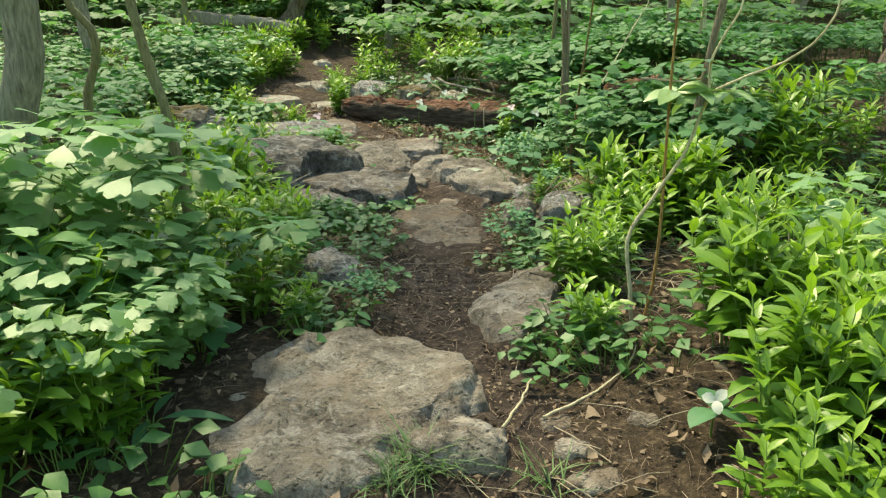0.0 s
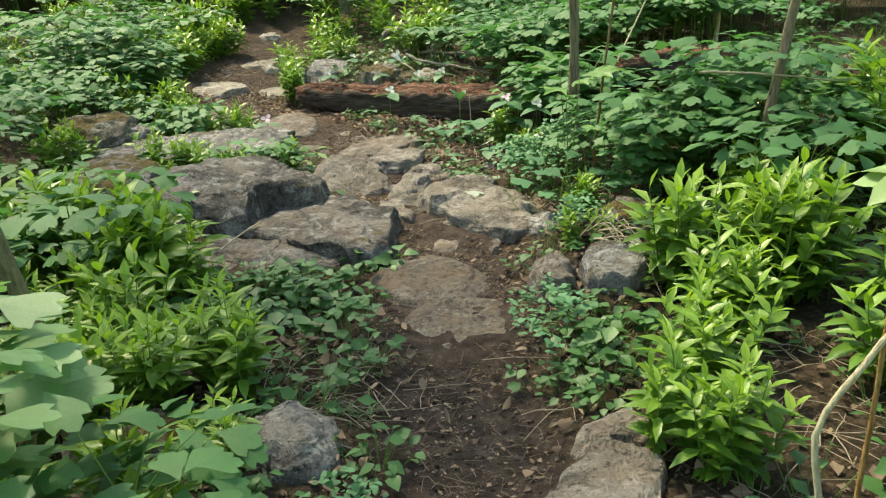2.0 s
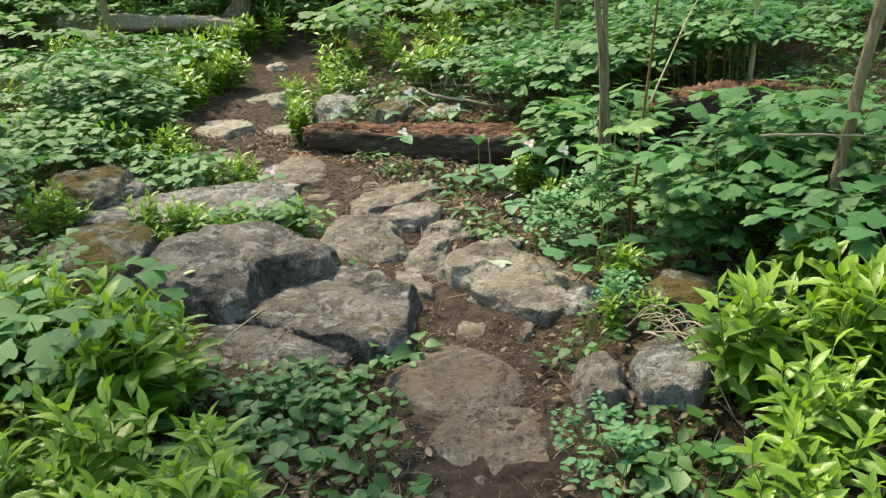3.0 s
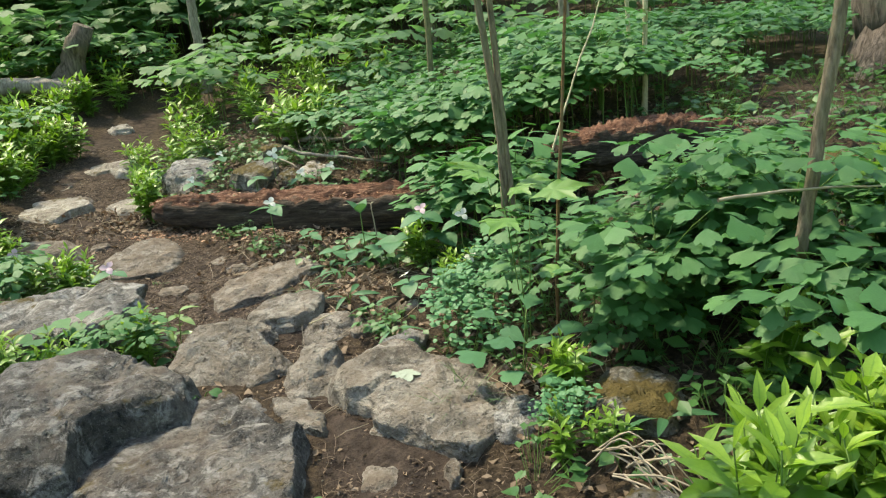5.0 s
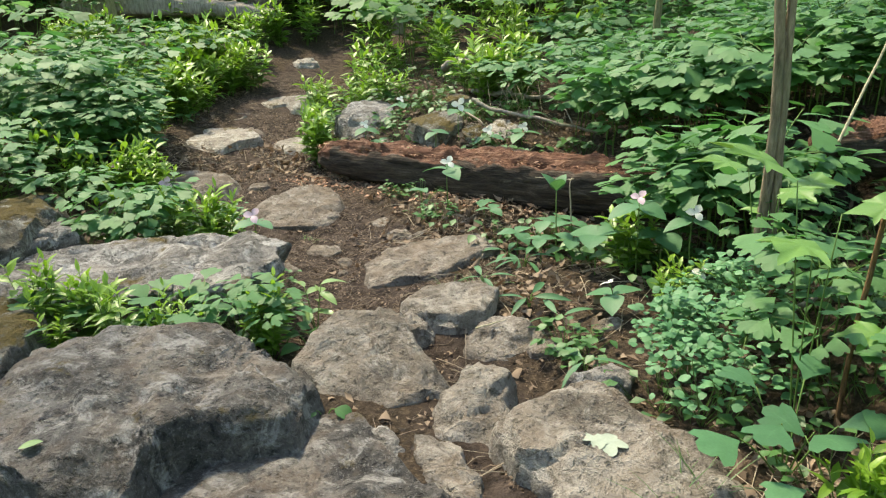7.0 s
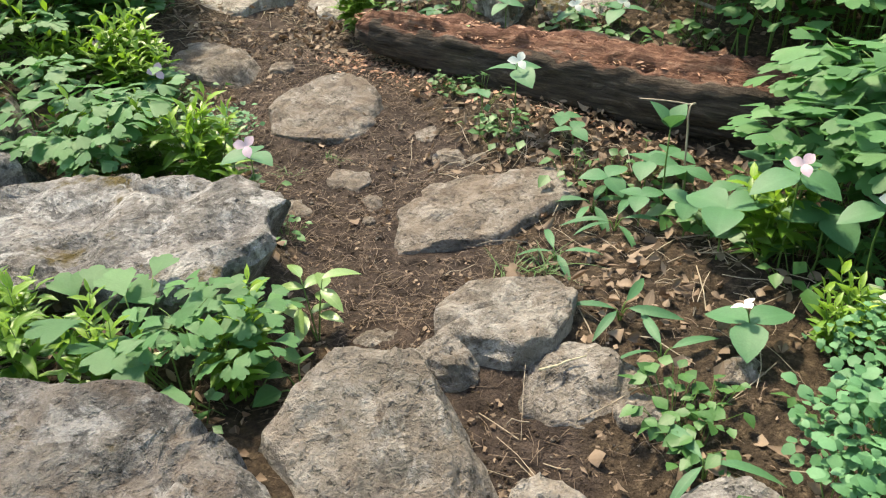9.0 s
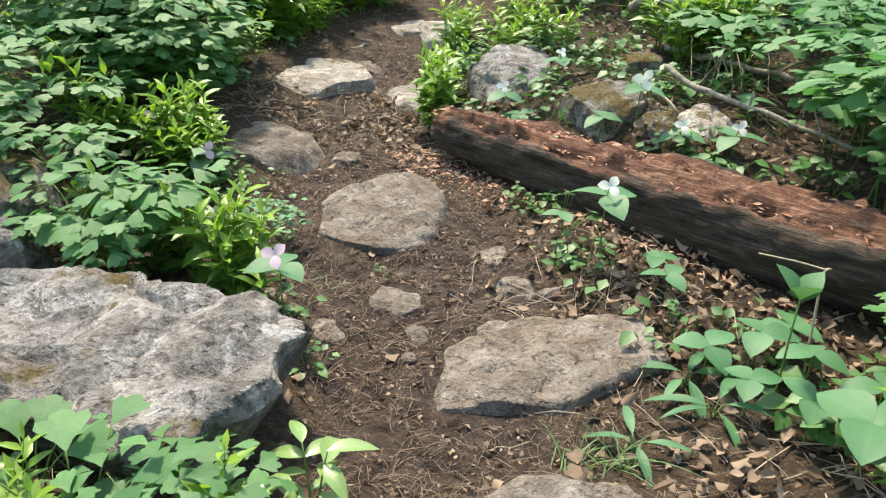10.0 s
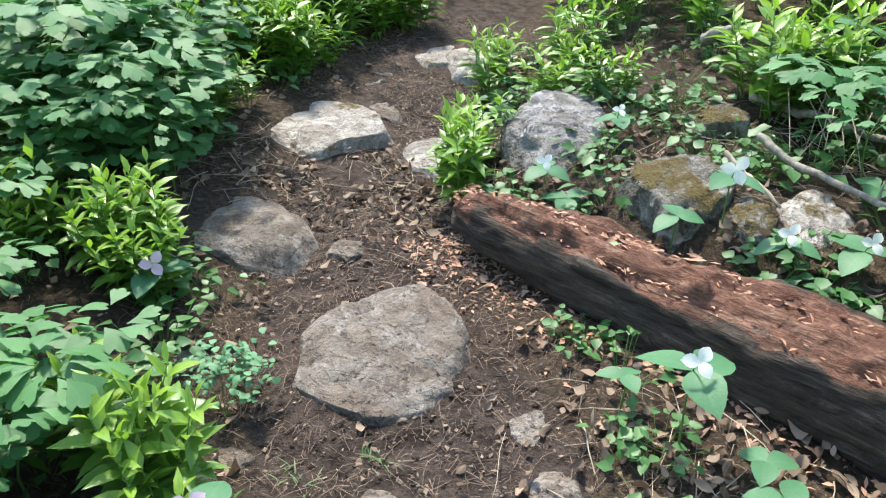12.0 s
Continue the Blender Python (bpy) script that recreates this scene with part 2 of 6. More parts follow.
class Heap:
    """Triangles gathered into one mesh."""

    def __init__(self):
        self.v, self.f, self.fresh, self.n = [], [], [], 0

    def add(self, v, f, fresh=0.0):
        self.v.append(v)
        self.f.append(f + self.n)
        self.fresh.append(fresh if isinstance(fresh, np.ndarray) else np.stack([np.full(len(v), float(fresh)), np.ones(len(v))], 1))
        self.n += len(v)

    def arrays(self):
        return np.concatenate(self.v), np.concatenate(self.f), np.concatenate(self.fresh)

    def mesh(self, name, mat, smooth=True):
        v, f, fresh = self.arrays()
        return tri_mesh(name, v, f, mat, smooth, {"fresh": fresh})


def tri_mesh(name, v, f, mat, smooth=True, attributes=None):
    me = bpy.data.meshes.new(name)
    me.vertices.add(len(v))
    me.vertices.foreach_set("co", np.asarray(v, np.float32).ravel())
    me.loops.add(len(f) * 3)
    me.loops.foreach_set("vertex_index", np.asarray(f, np.int32).ravel())
    me.polygons.add(len(f))
    me.polygons.foreach_set("loop_start", np.arange(0, len(f) * 3, 3, dtype=np.int32))
    me.update(calc_edges=True)
    me.polygons.foreach_set("use_smooth", np.full(len(f), smooth))
    attributes = dict(attributes or {})
    if "fresh" in attributes:
        attributes["rib"] = attributes["fresh"][:, 1]
        attributes["fresh"] = attributes["fresh"][:, 0]
    for key, vals in attributes.items():
        me.attributes.new(key, "FLOAT", "POINT").data.foreach_set("value", np.asarray(vals, np.float32))
    me.materials.append(mat)
    return me


def turn(az, el=0.0, roll=0.0):
    """Turns +x to heading az, raised by el; roll about its own axis."""
    ca, sa, ce, se, cr, sr = math.cos(az), math.sin(az), math.cos(el), math.sin(el), math.cos(roll), math.sin(roll)
    rz = np.array([[ca, -sa, 0], [sa, ca, 0], [0, 0, 1]])
    ry = np.array([[ce, 0, -se], [0, 1, 0], [se, 0, ce]])
    rx = np.array([[1, 0, 0], [0, cr, -sr], [0, sr, cr]])
    return rz @ ry @ rx


def blade(length, width, n=4, droop=0.3, fold=0.25, peak=0.4, tip=1.4):
    """A leaf along +x with a folded midrib and a drooping tip."""
    s = np.linspace(0, 1, n + 1)
    w = np.where(s < peak, np.clip(np.sin(np.pi / 2 * s / peak), 0, 1) ** 0.8, np.clip(np.cos(np.pi / 2 * (s - peak) / (1 - peak)), 0, 1) ** (1 / tip)) * width / 2
    w[0], w[-1] = width * 0.04, 0.0004
    x, z = s * length, -droop * length * s**2
    v = np.stack([np.stack([x, w, z + fold * w], 1), np.stack([x, 0 * s, z], 1), np.stack([x, -w, z + fold * w], 1)], 1).reshape(-1, 3)
    f = []
    for i in range(n):
        a = 3 * i
        f += [(a, a + 1, a + 4), (a, a + 4, a + 3), (a + 1, a + 2, a + 5), (a + 1, a + 5, a + 4)]
    return v, np.array(f), np.tile([1.0, 0.0, 1.0], n + 1)


def lobed(length, lobes=3, depth=0.3, wide=0.8, cup=0.15, per=4):
    """A rounded leaflet with lobes, its stalk at the origin and its tip along +x."""
    n = lobes * per + 1
    a = np.linspace(-2.5, 2.5, n)
    r = 0.62 - depth * 0.3 + depth * 0.55 * np.abs(np.cos(a / 5.0 * np.pi * lobes * 1.0 + (0 if lobes % 2 else np.pi / 2))) ** 1.2
    r = r * (0.75 + 0.25 * np.cos(a / 2))
    x, y = 0.45 + r * np.cos(a), r * np.sin(a) * wide / 0.8
    v = np.concatenate([[[0, 0, 0], [0.5, 0, 0.0]], np.stack([x, y, -cup * (y**2 * 2 + (x - 0.4) ** 2 * 0.6) + 0.03 * np.cos(5 * a)], 1)]) * length
    f = [(1, k, k + 1) for k in range(2, n + 1)] + [(1, 0, 2), (1, n + 1, 0)]
    return v, np.array(f)


def leaflet(length, wide=0.9, cup=0.2):
    """A wedge-based leaflet with three blunt teeth at its broad end, its stalk at the origin."""
    half = np.array([(0.0, 0.015), (0.22, 0.13), (0.46, 0.31), (0.68, 0.43), (0.87, 0.39), (0.81, 0.21), (0.94, 0.17)])
    edge = np.concatenate([half, [(1.03, 0.0)], half[::-1] * (1, -1)])
    x, y = edge[:, 0], edge[:, 1] * wide
    z = -cup * ((x - 0.45) ** 2 * 0.7 + y**2 * 1.2) + 0.1 * np.abs(y)
    v = np.concatenate([[[0.5, 0.0, 0.0]], np.stack([x, y, z], 1)]) * length
    n = len(edge)
    f = [(0, k, k % n + 1) for k in range(1, n + 1)]
    return v, np.array(f)[:, ::-1], np.concatenate([[0.0], np.clip(np.abs(y) * 4 + 0.2, 0, 1)])


def maple(length):
    """A leaf with five pointed lobes."""
    a, r = [], []
    for c, reach, half in ((-2.1, 0.5, 0.3), (-1.0, 0.85, 0.32), (0.0, 1.0, 0.3), (1.0, 0.85, 0.32), (2.1, 0.5, 0.3)):
        a += [c - 0.5, c - half * 0.55, c - 0.12, c, c + 0.12, c + half * 0.55]
        r += [0.56 * reach + 0.1, 0.72 * reach, 0.84 * reach, reach, 0.84 * reach, 0.72 * reach]
    a, r = np.array(a), np.array(r) * 0.62
    x, y = 0.38 + r * np.cos(a), r * np.sin(a)
    v = np.concatenate([[[0, 0, 0], [0.4, 0, 0.0]], np.stack([x, y, -0.5 * (r**2) + 0.05 * np.abs(np.sin(a * 1.5))], 1)]) * length
    n = len(a)
    f = [(1, k, k + 1) for k in range(2, n + 1)] + [(1, 0, 2), (1, n + 1, 0)]
    return v, np.array(f)


def tube(points, radii, sides=6, cap=True):
    """A tapered tube through points."""
    p, r = np.asarray(points, float), np.broadcast_to(np.asarray(radii, float), (len(points),))
    d = np.gradient(p, axis=0)
    d /= np.linalg.norm(d, axis=1, keepdims=True) + 1e-9
    ref = np.array([0.31, 0.93, 0.2]) if abs(d[0][1]) < 0.8 else np.array([0.9, 0.1, 0.4])
    u = np.cross(d, ref)
    u /= np.linalg.norm(u, axis=1, keepdims=True)
    w = np.cross(d, u)
    a = np.arange(sides) / sides * 2 * np.pi
    v = (p[:, None] + r[:, None, None] * (np.cos(a)[None, :, None] * u[:, None] + np.sin(a)[None, :, None] * w[:, None])).reshape(-1, 3)
    f = []
    for i in range(len(p) - 1):
        for k in range(sides):
            b, c = i * sides + k, i * sides + (k + 1) % sides
            f += [(b, c, c + sides), (b, c + sides, b + sides)]
    if cap:
        v = np.concatenate([v, p[-1:]])
        e = (len(p) - 1) * sides
        f += [(e + k, e + (k + 1) % sides, len(v) - 1) for k in range(sides)]
    return v, np.array(f)


def put(heap, part, at, m, fresh=0.0):
    v, f, *rib = part
    heap.add(v @ m.T + np.asarray(at), f, np.stack([np.full(len(v), float(fresh)), rib[0] if rib else np.ones(len(v))], 1))


def bend(a, b, sag=0.0, n=5, wob=0.0, gen=None):
    """Points from a to b with some sideways wander."""
    a, b = np.asarray(a, float), np.asarray(b, float)
    s = np.linspace(0, 1, n)[:, None]
    p = a + (b - a) * s
    p[:, 2] += sag * np.sin(np.pi * s[:, 0])
    if wob:
        g = gen or rng
        p[1:-1] += g.normal(0, wob, (n - 2, 3))
    return p


def spline(points, n=16):
    """A smooth line through points."""
    p = np.asarray(points, float)
    p = np.concatenate([[2 * p[0] - p[1]], p, [2 * p[-1] - p[-2]]])
    out = []
    m = len(p) - 3
    for q in np.linspace(0, m - 1e-6, n):
        i, t = int(q), q - int(q)
        a, b, c, d = p[i:i + 4]
        out.append(0.5 * (2 * b + (c - a) * t + (2 * a - 5 * b + 4 * c - d) * t**2 + (3 * b - a - 3 * c + d) * t**3))
    return np.array(out)


# ---- ground ----
def trail_x(y):
    return np.interp(y, (-5, 0, 2, 3, 4.2, 5.0, 5.6, 6.3, 7, 7.7, 8.5, 9.5, 10.6, 12, 14, 18, 30),
                     (0.1, 0.05, 0.1, 0.0, -0.02, 0.1, -0.05, -0.45, -0.72, -1.0, -1.5, -1.78, -1.95, -1.88, -1.3, -0.8, 2.0))


def trail_half(y):
    return np.interp(y, (-5, 1.5, 2.5, 4, 5, 6.5, 7.5, 8.5, 10, 20), (0.35, 0.3, 0.22, 0.27, 0.22, 0.28, 0.5, 0.42, 0.32, 0.3)) * np.interp(y, (12, 13.5), (1.0, 0.0))


def ground_z(x, y):
    x, y = np.asarray(x, float), np.asarray(y, float)
    z = np.interp(y, (-40, -4, 0, 1, 2, 2.8, 4.2, 5.8, 6.4, 7, 8.2, 9.6, 10.6, 12, 14, 20, 45, 500),
                  (-0.4, 0.0, 0.08, 0.19, 0.26, 0.23, 0.13, 0.11, 0.10, 0.06, 0.10, 0.17, 0.25, 0.42, 0.72, 1.5, 3.2, 4.0))
    ramp = lambda q, a, b: np.clip((q - a) / (b - a), 0, 1) ** 2 * (3 - 2 * np.clip((q - a) / (b - a), 0, 1))
    right = ramp(x, 0.7, 2.2) * 0.3 * ramp(y, 3.5, 5.5) * (1 - 0.5 * ramp(y, 8, 11))
    left = ramp(-x, 1.6, 3.2) * 0.18
    behind = y - (8.74 - 0.53 * (x + 1.16))
    bank = ramp(behind, 0.0, 0.45) * ramp(x, -1.35, -0.75) * 0.2 * (1 - ramp(y, 10, 13))
    d = np.abs(x - trail_x(y)) - trail_half(y)
    side = ramp(d, -0.15, 0.5) * 0.04
    wave = 0.022 * np.sin(3.1 * x + 1.3 * np.sin(2.3 * y)) * np.cos(2.7 * y + 0.6) + 0.008 * np.sin(11 * x + 5 * y) * np.sin(9 * y - 4 * x)
    return z + right + left + side + wave + bank


def reach_axis(lo, hi, step, far):
    mid = np.arange(lo, hi + 1e-6, step)
    out, s, v = [], step, hi
    while v < far:
        s *= 1.25
        v += s
        out.append(v)
    neg, s, v = [], step, lo
    while v > -far:
        s *= 1.25
        v -= s
        neg.append(v)
    return np.concatenate([neg[::-1], mid, out])



# ---- stones ----
STONES, STONE_OBS = [], []   # footprints kept free of plants: x, y, radius


def stone(name, label, x, y, top, reach, mat=TAN, seed=0, lean=(0.0, 0.0), flat=0.35, cuts=4, rough=1.0, under=0.12, lip=0.0, dents=()):
    """A stone with the given reach in eight directions, its top height, lean and a few broken faces."""
    g = np.random.default_rng(1000 + seed)
    reach = np.array(reach, float)
    size = float(reach.mean())
    nt = int(np.clip(36 + size * 190, 40, 150))
    nr = max(14, nt // 3)
    a = np.arange(nt) / nt * 2 * np.pi
    k = a / (np.pi / 4)
    i0 = np.floor(k).astype(int)
    t = k - i0
    p0, p1, p2, p3 = (reach[(i0 + o) % 8] for o in (-1, 0, 1, 2))
    r = 0.5 * (2 * p1 + (p2 - p0) * t + (2 * p0 - 5 * p1 + 4 * p2 - p3) * t**2 + (3 * p1 - p0 - 3 * p2 + p3) * t**3)
    jag = np.array([noise.noise(Vector((math.cos(q) * 1.6, math.sin(q) * 1.6, seed * 3.7))) for q in a])
    jag2 = np.array([abs(noise.noise(Vector((math.cos(q) * 4.5, math.sin(q) * 4.5, seed * 1.9)))) for q in a])
    r = r * (1.0 + rough * (0.10 * jag - 0.16 * jag2 + 0.03))
    base = float(ground_z(x, y)) - under
    h = top - base
    phi = np.linspace(0, 1, nr) * np.pi / 2
    rho = np.sin(phi) ** 0.62
    hz = np.clip(np.cos(phi), 0, 1) ** (flat * 0.55)
    hz[-1] = 0
    V = np.zeros((nr, nt, 3))
    V[..., 0] = rho[:, None] * (r * np.cos(a))[None]
    V[..., 1] = rho[:, None] * (r * np.sin(a))[None]
    V[..., 2] = hz[:, None] * h
    V[..., :2] *= (0.92 if lip == 0 and size < 0.24 else 1.02) + ((0.34 if size < 0.3 else 0.16) - lip * 1.4) * (1 - hz[:, None, None])
    v = V.reshape(-1, 3)
    # broken faces
    for c in range(cuts * 2 + 5):
        th, up = g.uniform(0, 2 * np.pi), g.uniform(0.0, 0.5) if c % 3 else g.uniform(0.6, 2.2)
        nrm = np.array([math.cos(th), math.sin(th), up])
        nrm /= np.linalg.norm(nrm)
        rr = float(np.interp(th, np.arange(9) * np.pi / 4, np.append(reach, reach[0])))
        near = g.uniform(0.86, 0.99) if size > 0.27 else g.uniform(0.76, 0.97)
        pt = np.array([math.cos(th) * rr * near, math.sin(th) * rr * near, h * g.uniform(0.82, 0.98)])
        d = (v - pt) @ nrm
        v -= np.clip(d, 0, None)[:, None] * nrm * 0.95
    v[:, 2] += (v[:, 0] * lean[0] + v[:, 1] * lean[1]) * np.clip(v[:, 2] / h, 0, 1)
    off = g.uniform(0, 50, 3)
    amp = rough * min(0.05, 0.16 * size)
    for m in range(len(v)):
        p = Vector(v[m] + off)
        n1 = noise.noise_vector(p * (1.1 / size))
        n2 = noise.noise_vector(p * (3.0 / size))
        n3 = noise.noise_vector(p * (13 if size < 0.3 else 9))
        n4 = noise.noise(p * 34)
        dist = noise.voronoi(p * (0.85 / size))[0]
        crack = max(0.0, 0.10 - (dist[1] - dist[0])) * 10
        v[m] += np.array(n1) * amp * 0.5 + np.array(n2) * amp * 0.42 + np.array(n3) * (0.009 if size < 0.3 else 0.016) * rough + n4 * 0.006 * rough
        v[m, 2] -= crack * amp * 0.35
    step = 0.045 + 0.02 * g.random()
    tz = v[:, 2] + np.array([noise.noise(Vector(q) * 4 + Vector(off)) for q in v]) * 0.03
    ledge = (np.floor(tz / step) + np.clip((tz / step % 1 - 0.35) / 0.3, 0, 1)) * step - tz
    v[:, 2] += ledge * 0.25 * rough
    for dx, dy, wide, deep in dents:
        v[:, 2] -= deep * np.exp(-(((v[:, 0] - dx) ** 2 + (v[:, 1] - dy) ** 2) / wide**2) ** 2)
    f = []
    for i in range(nr - 1):
        b = i * nt
        for j in range(nt):
            j2 = (j + 1) % nt
            if i:
                f.append((b + j, b + nt + j, b + nt + j2))
                f.append((b + j, b + nt + j2, b + j2))
            else:
                f.append((b + j, b + nt + j, b + nt + j2))
    v[:nt] = v[:nt].mean(0)
    me = tri_mesh(name, v, np.array(f), mat, True)
    me.set_sharp_from_angle(angle=radians(38))
    ob = new(name, me)
    ob.location = (x, y, base)
    STONE_OBS.append(ob)
    STONES.append((x, y, reach * 1.0, size, max(0.0, min(0.07, (top - base - under) * 0.35))))
    return tagged(ob, label, "stone" if size < 0.22 else "rock")


def over_stone(x, y, grow=1.0):
    for sx, sy, reach, size, _ in STONES:
        dx, dy = x - sx, y - sy
        d = math.hypot(dx, dy)
        if d < 1.0:
            k = (math.atan2(dy, dx) % (2 * math.pi)) / (math.pi / 4)
            i = int(k) % 8
            if d < (reach[i] * (1 - k % 1) + reach[(i + 1) % 8] * (k % 1)) * grow:
                return True
    return False


# start of the trail
stone("trail_slab", "broad tan slab half sunk in the trail", -0.25, 1.92, 0.345, (0.41, 0.37, 0.38, 0.43, 0.37, 0.45, 0.4, 0.3), STEPSTONE, 1, (0.03, 0.05), 0.12, 2, 1.0, dents=((-0.06, 0.1, 0.1, 0.02), (0.08, -0.05, 0.09, 0.018)))
stone("trail_stone", "rounded tan stone beside the broad slab", 0.06, 1.7, 0.345, (0.14, 0.13, 0.11, 0.12, 0.15, 0.13, 0.11, 0.13), STEPSTONE, 2, flat=0.45)
stone("flat_stone", "flat tan stone at the trail's edge", 0.3, 2.66, 0.31, (0.15, 0.27, 0.36, 0.19, 0.17, 0.27, 0.36, 0.18), STEPSTONE, 3, (0.05, 0.03), 0.25, 2)
for k, (x, y, z, r) in enumerate(((0.34, 1.86, 0.27, 0.05), (0.37, 1.73, 0.28, 0.055), (0.40, 1.6, 0.26, 0.065), (0.58, 1.83, 0.3, 0.055), (0.5, 1.68, 0.26, 0.035))):
    stone("small_stone", "small rounded brown stone in the litter", x, y, z, (r, r * 1.1, r * 0.8, r, r * 1.1, r, r * 0.8, r * 0.9), TAN, 20 + k, flat=0.5, under=0.05)
stone("boulder", "grey-brown boulder among low leaves", -0.47, 3.02, 0.37, (0.12, 0.14, 0.17, 0.16, 0.12, 0.13, 0.16, 0.15), GREY, 4, flat=0.45)
stone("boulder", "mossy boulder among tall herbs", -0.9, 3.04, 0.40, (0.18, 0.17, 0.13, 0.14, 0.17, 0.17, 0.13, 0.14), MOSSY, 5, flat=0.45)
stone("flat_stone", "sunken brown stone in leaf litter", 0.4, 3.02, 0.30, (0.12, 0.14, 0.1, 0.1, 0.12, 0.15, 0.1, 0.1), TAN, 6)
stone("bedrock_slab", "worn bedrock slab across the trail", -0.06, 4.37, 0.185, (0.24, 0.24, 0.27, 0.27, 0.26, 0.24, 0.3, 0.27), BEDROCK, 7, (0.03, 0.02), 0.2, 1, 0.5)
stone("bedrock_slab", "low worn bedrock slab with a hollow", 0.02, 3.93, 0.175, (0.23, 0.26, 0.3, 0.28, 0.2, 0.22, 0.32, 0.28), BEDROCK, 8, (0.02, 0.05), 0.16, 1, 0.6, dents=((0.06, 0.14, 0.08, 0.03),))
stone("trail_stone", "flat stone trodden into the trail", 0.05, 4.88, 0.145, (0.08, 0.13, 0.11, 0.08, 0.09, 0.12, 0.12, 0.08), TAN, 9, flat=0.3)
stone("trail_stone", "narrow stone at the trail's edge", 0.28, 4.78, 0.17, (0.04, 0.05, 0.11, 0.05, 0.04, 0.05, 0.12, 0.05), TAN, 10)
# the big slabs
stone("rock_slab", "broad grey slab with lichen beside the trail", -0.55, 5.08, 0.26, (0.39, 0.32, 0.5, 0.45, 0.45, 0.34, 0.48, 0.47), DARKSTONE, 11, (0.0, -0.02), 0.16, 2)
stone("rock_slab", "dark grey raised slab with moss and hollows", -1.08, 5.42, 0.415, (0.47, 0.42, 0.4, 0.47, 0.46, 0.43, 0.45, 0.26), DARKSTONE, 12, (-0.06, 0.05), 0.2, 3, 1.1, dents=((0.02, -0.1, 0.05, 0.035), (0.2, 0.12, 0.08, 0.03), (-0.2, -0.15, 0.1, 0.025)))
stone("rock_slab", "low dark slab under the broad slab", -0.8, 4.7, 0.215, (0.36, 0.14, 0.22, 0.46, 0.38, 0.22, 0.17, 0.36), DARKSTONE, 13, (0, 0), 0.2, 2)
stone("mossy_rock", "mossy rock among ferny herbs", -1.9, 5.7, 0.42, (0.28, 0.33, 0.45, 0.39, 0.27, 0.35, 0.45, 0.42), MOSSY, 14, (0, 0), 0.35, 5)
stone("mossy_rock", "mossy rock under leafy herbs", -2.35, 6.85, 0.5, (0.29, 0.3, 0.5, 0.42, 0.32, 0.31, 0.45, 0.42), MOSSY, 15, (0, 0), 0.35, 5)
stone("boulder", "upright brown boulder beside the trail", 0.44, 4.11, 0.33, (0.09, 0.12, 0.2, 0.11, 0.1, 0.13, 0.19, 0.1), TAN, 16, flat=0.4)
stone("boulder", "angular grey boulder draped with dry stalks", 0.68, 4.07, 0.37, (0.14, 0.17, 0.22, 0.16, 0.14, 0.17, 0.2, 0.15), GREY, 17, (-0.1, 0.1), 0.35, 5)
stone("mossy_rock", "low rock with yellow-brown moss", 0.93, 4.78, 0.33, (0.18, 0.2, 0.2, 0.17, 0.16, 0.21, 0.19, 0.18), MOSSY, 18, flat=0.35)
stone("mossy_rock", "mossy rock near the grey dead log", 3.05, 6.4, 0.5, (0.2, 0.3, 0.2, 0.15, 0.18, 0.3, 0.2, 0.15), MOSSY, 19)
stone("overhanging_slab", "pale grey lichened slab with an overhanging lip", -1.46, 6.44, 0.375, (0.64, 0.49, 0.35, 0.56, 0.95, 0.4, 0.25, 0.38), GREY, 30, (0.01, 0.03), 0.13, 1, 1.2, 0.1, 0.4, ((0.42, 0.05, 0.08, 0.04), (-0.1, 0.1, 0.12, 0.03)))
stone("rock_slab", "dark grey rock behind the pale slab", -2.2, 6.86, 0.42, (0.26, 0.2, 0.17, 0.3, 0.2, 0.17, 0.2, 0.3), GREY, 31)
# the rocky step
stone("step_rock", "squared tan rock with a flat lichened top", -0.5, 5.8, 0.28, (0.27, 0.24, 0.24, 0.24, 0.28, 0.24, 0.22, 0.3), STEPSTONE, 32, (-0.05, 0.42), 0.18, 4, 0.8)
stone("step_rock", "pointed tan rock wedged in the step", -0.37, 6.18, 0.21, (0.09, 0.09, 0.12, 0.08, 0.1, 0.09, 0.09, 0.11), STEPSTONE, 33, cuts=5)
stone("trail_stone", "low tan stone in the trail", -0.59, 6.33, 0.115, (0.08, 0.09, 0.05, 0.05, 0.07, 0.1, 0.05, 0.05), STEPSTONE, 34)
stone("step_rock", "square-faced grey-tan block on the step", -0.22, 6.34, 0.245, (0.19, 0.22, 0.15, 0.2, 0.21, 0.19, 0.2, 0.2), STEPSTONE, 35, (0.05, 0.05), 0.13, 5, 0.8, 0.1, 0.25)
stone("step_rock", "low rounded tan rock", -0.02, 6.13, 0.175, (0.17, 0.19, 0.15, 0.15, 0.17, 0.18, 0.15, 0.14), STEPSTONE, 36, (0.03, 0.22), 0.4, 2)
stone("small_stone", "rounded brown stone beside the step", 0.13, 6.05, 0.17, (0.06, 0.08, 0.06, 0.05, 0.07, 0.08, 0.06, 0.07), STEPSTONE, 37, flat=0.45)
stone("small_stone", "rounded brown stone under herbs", 0.39, 6.21, 0.18, (0.06, 0.1, 0.07, 0.06, 0.06, 0.09, 0.06, 0.07), STEPSTONE, 38, flat=0.45)
stone("small_stone", "half buried stone under herbs", 0.39, 6.03, 0.12, (0.06, 0.05, 0.03, 0.04, 0.06, 0.04, 0.03, 0.04), STEPSTONE, 39)
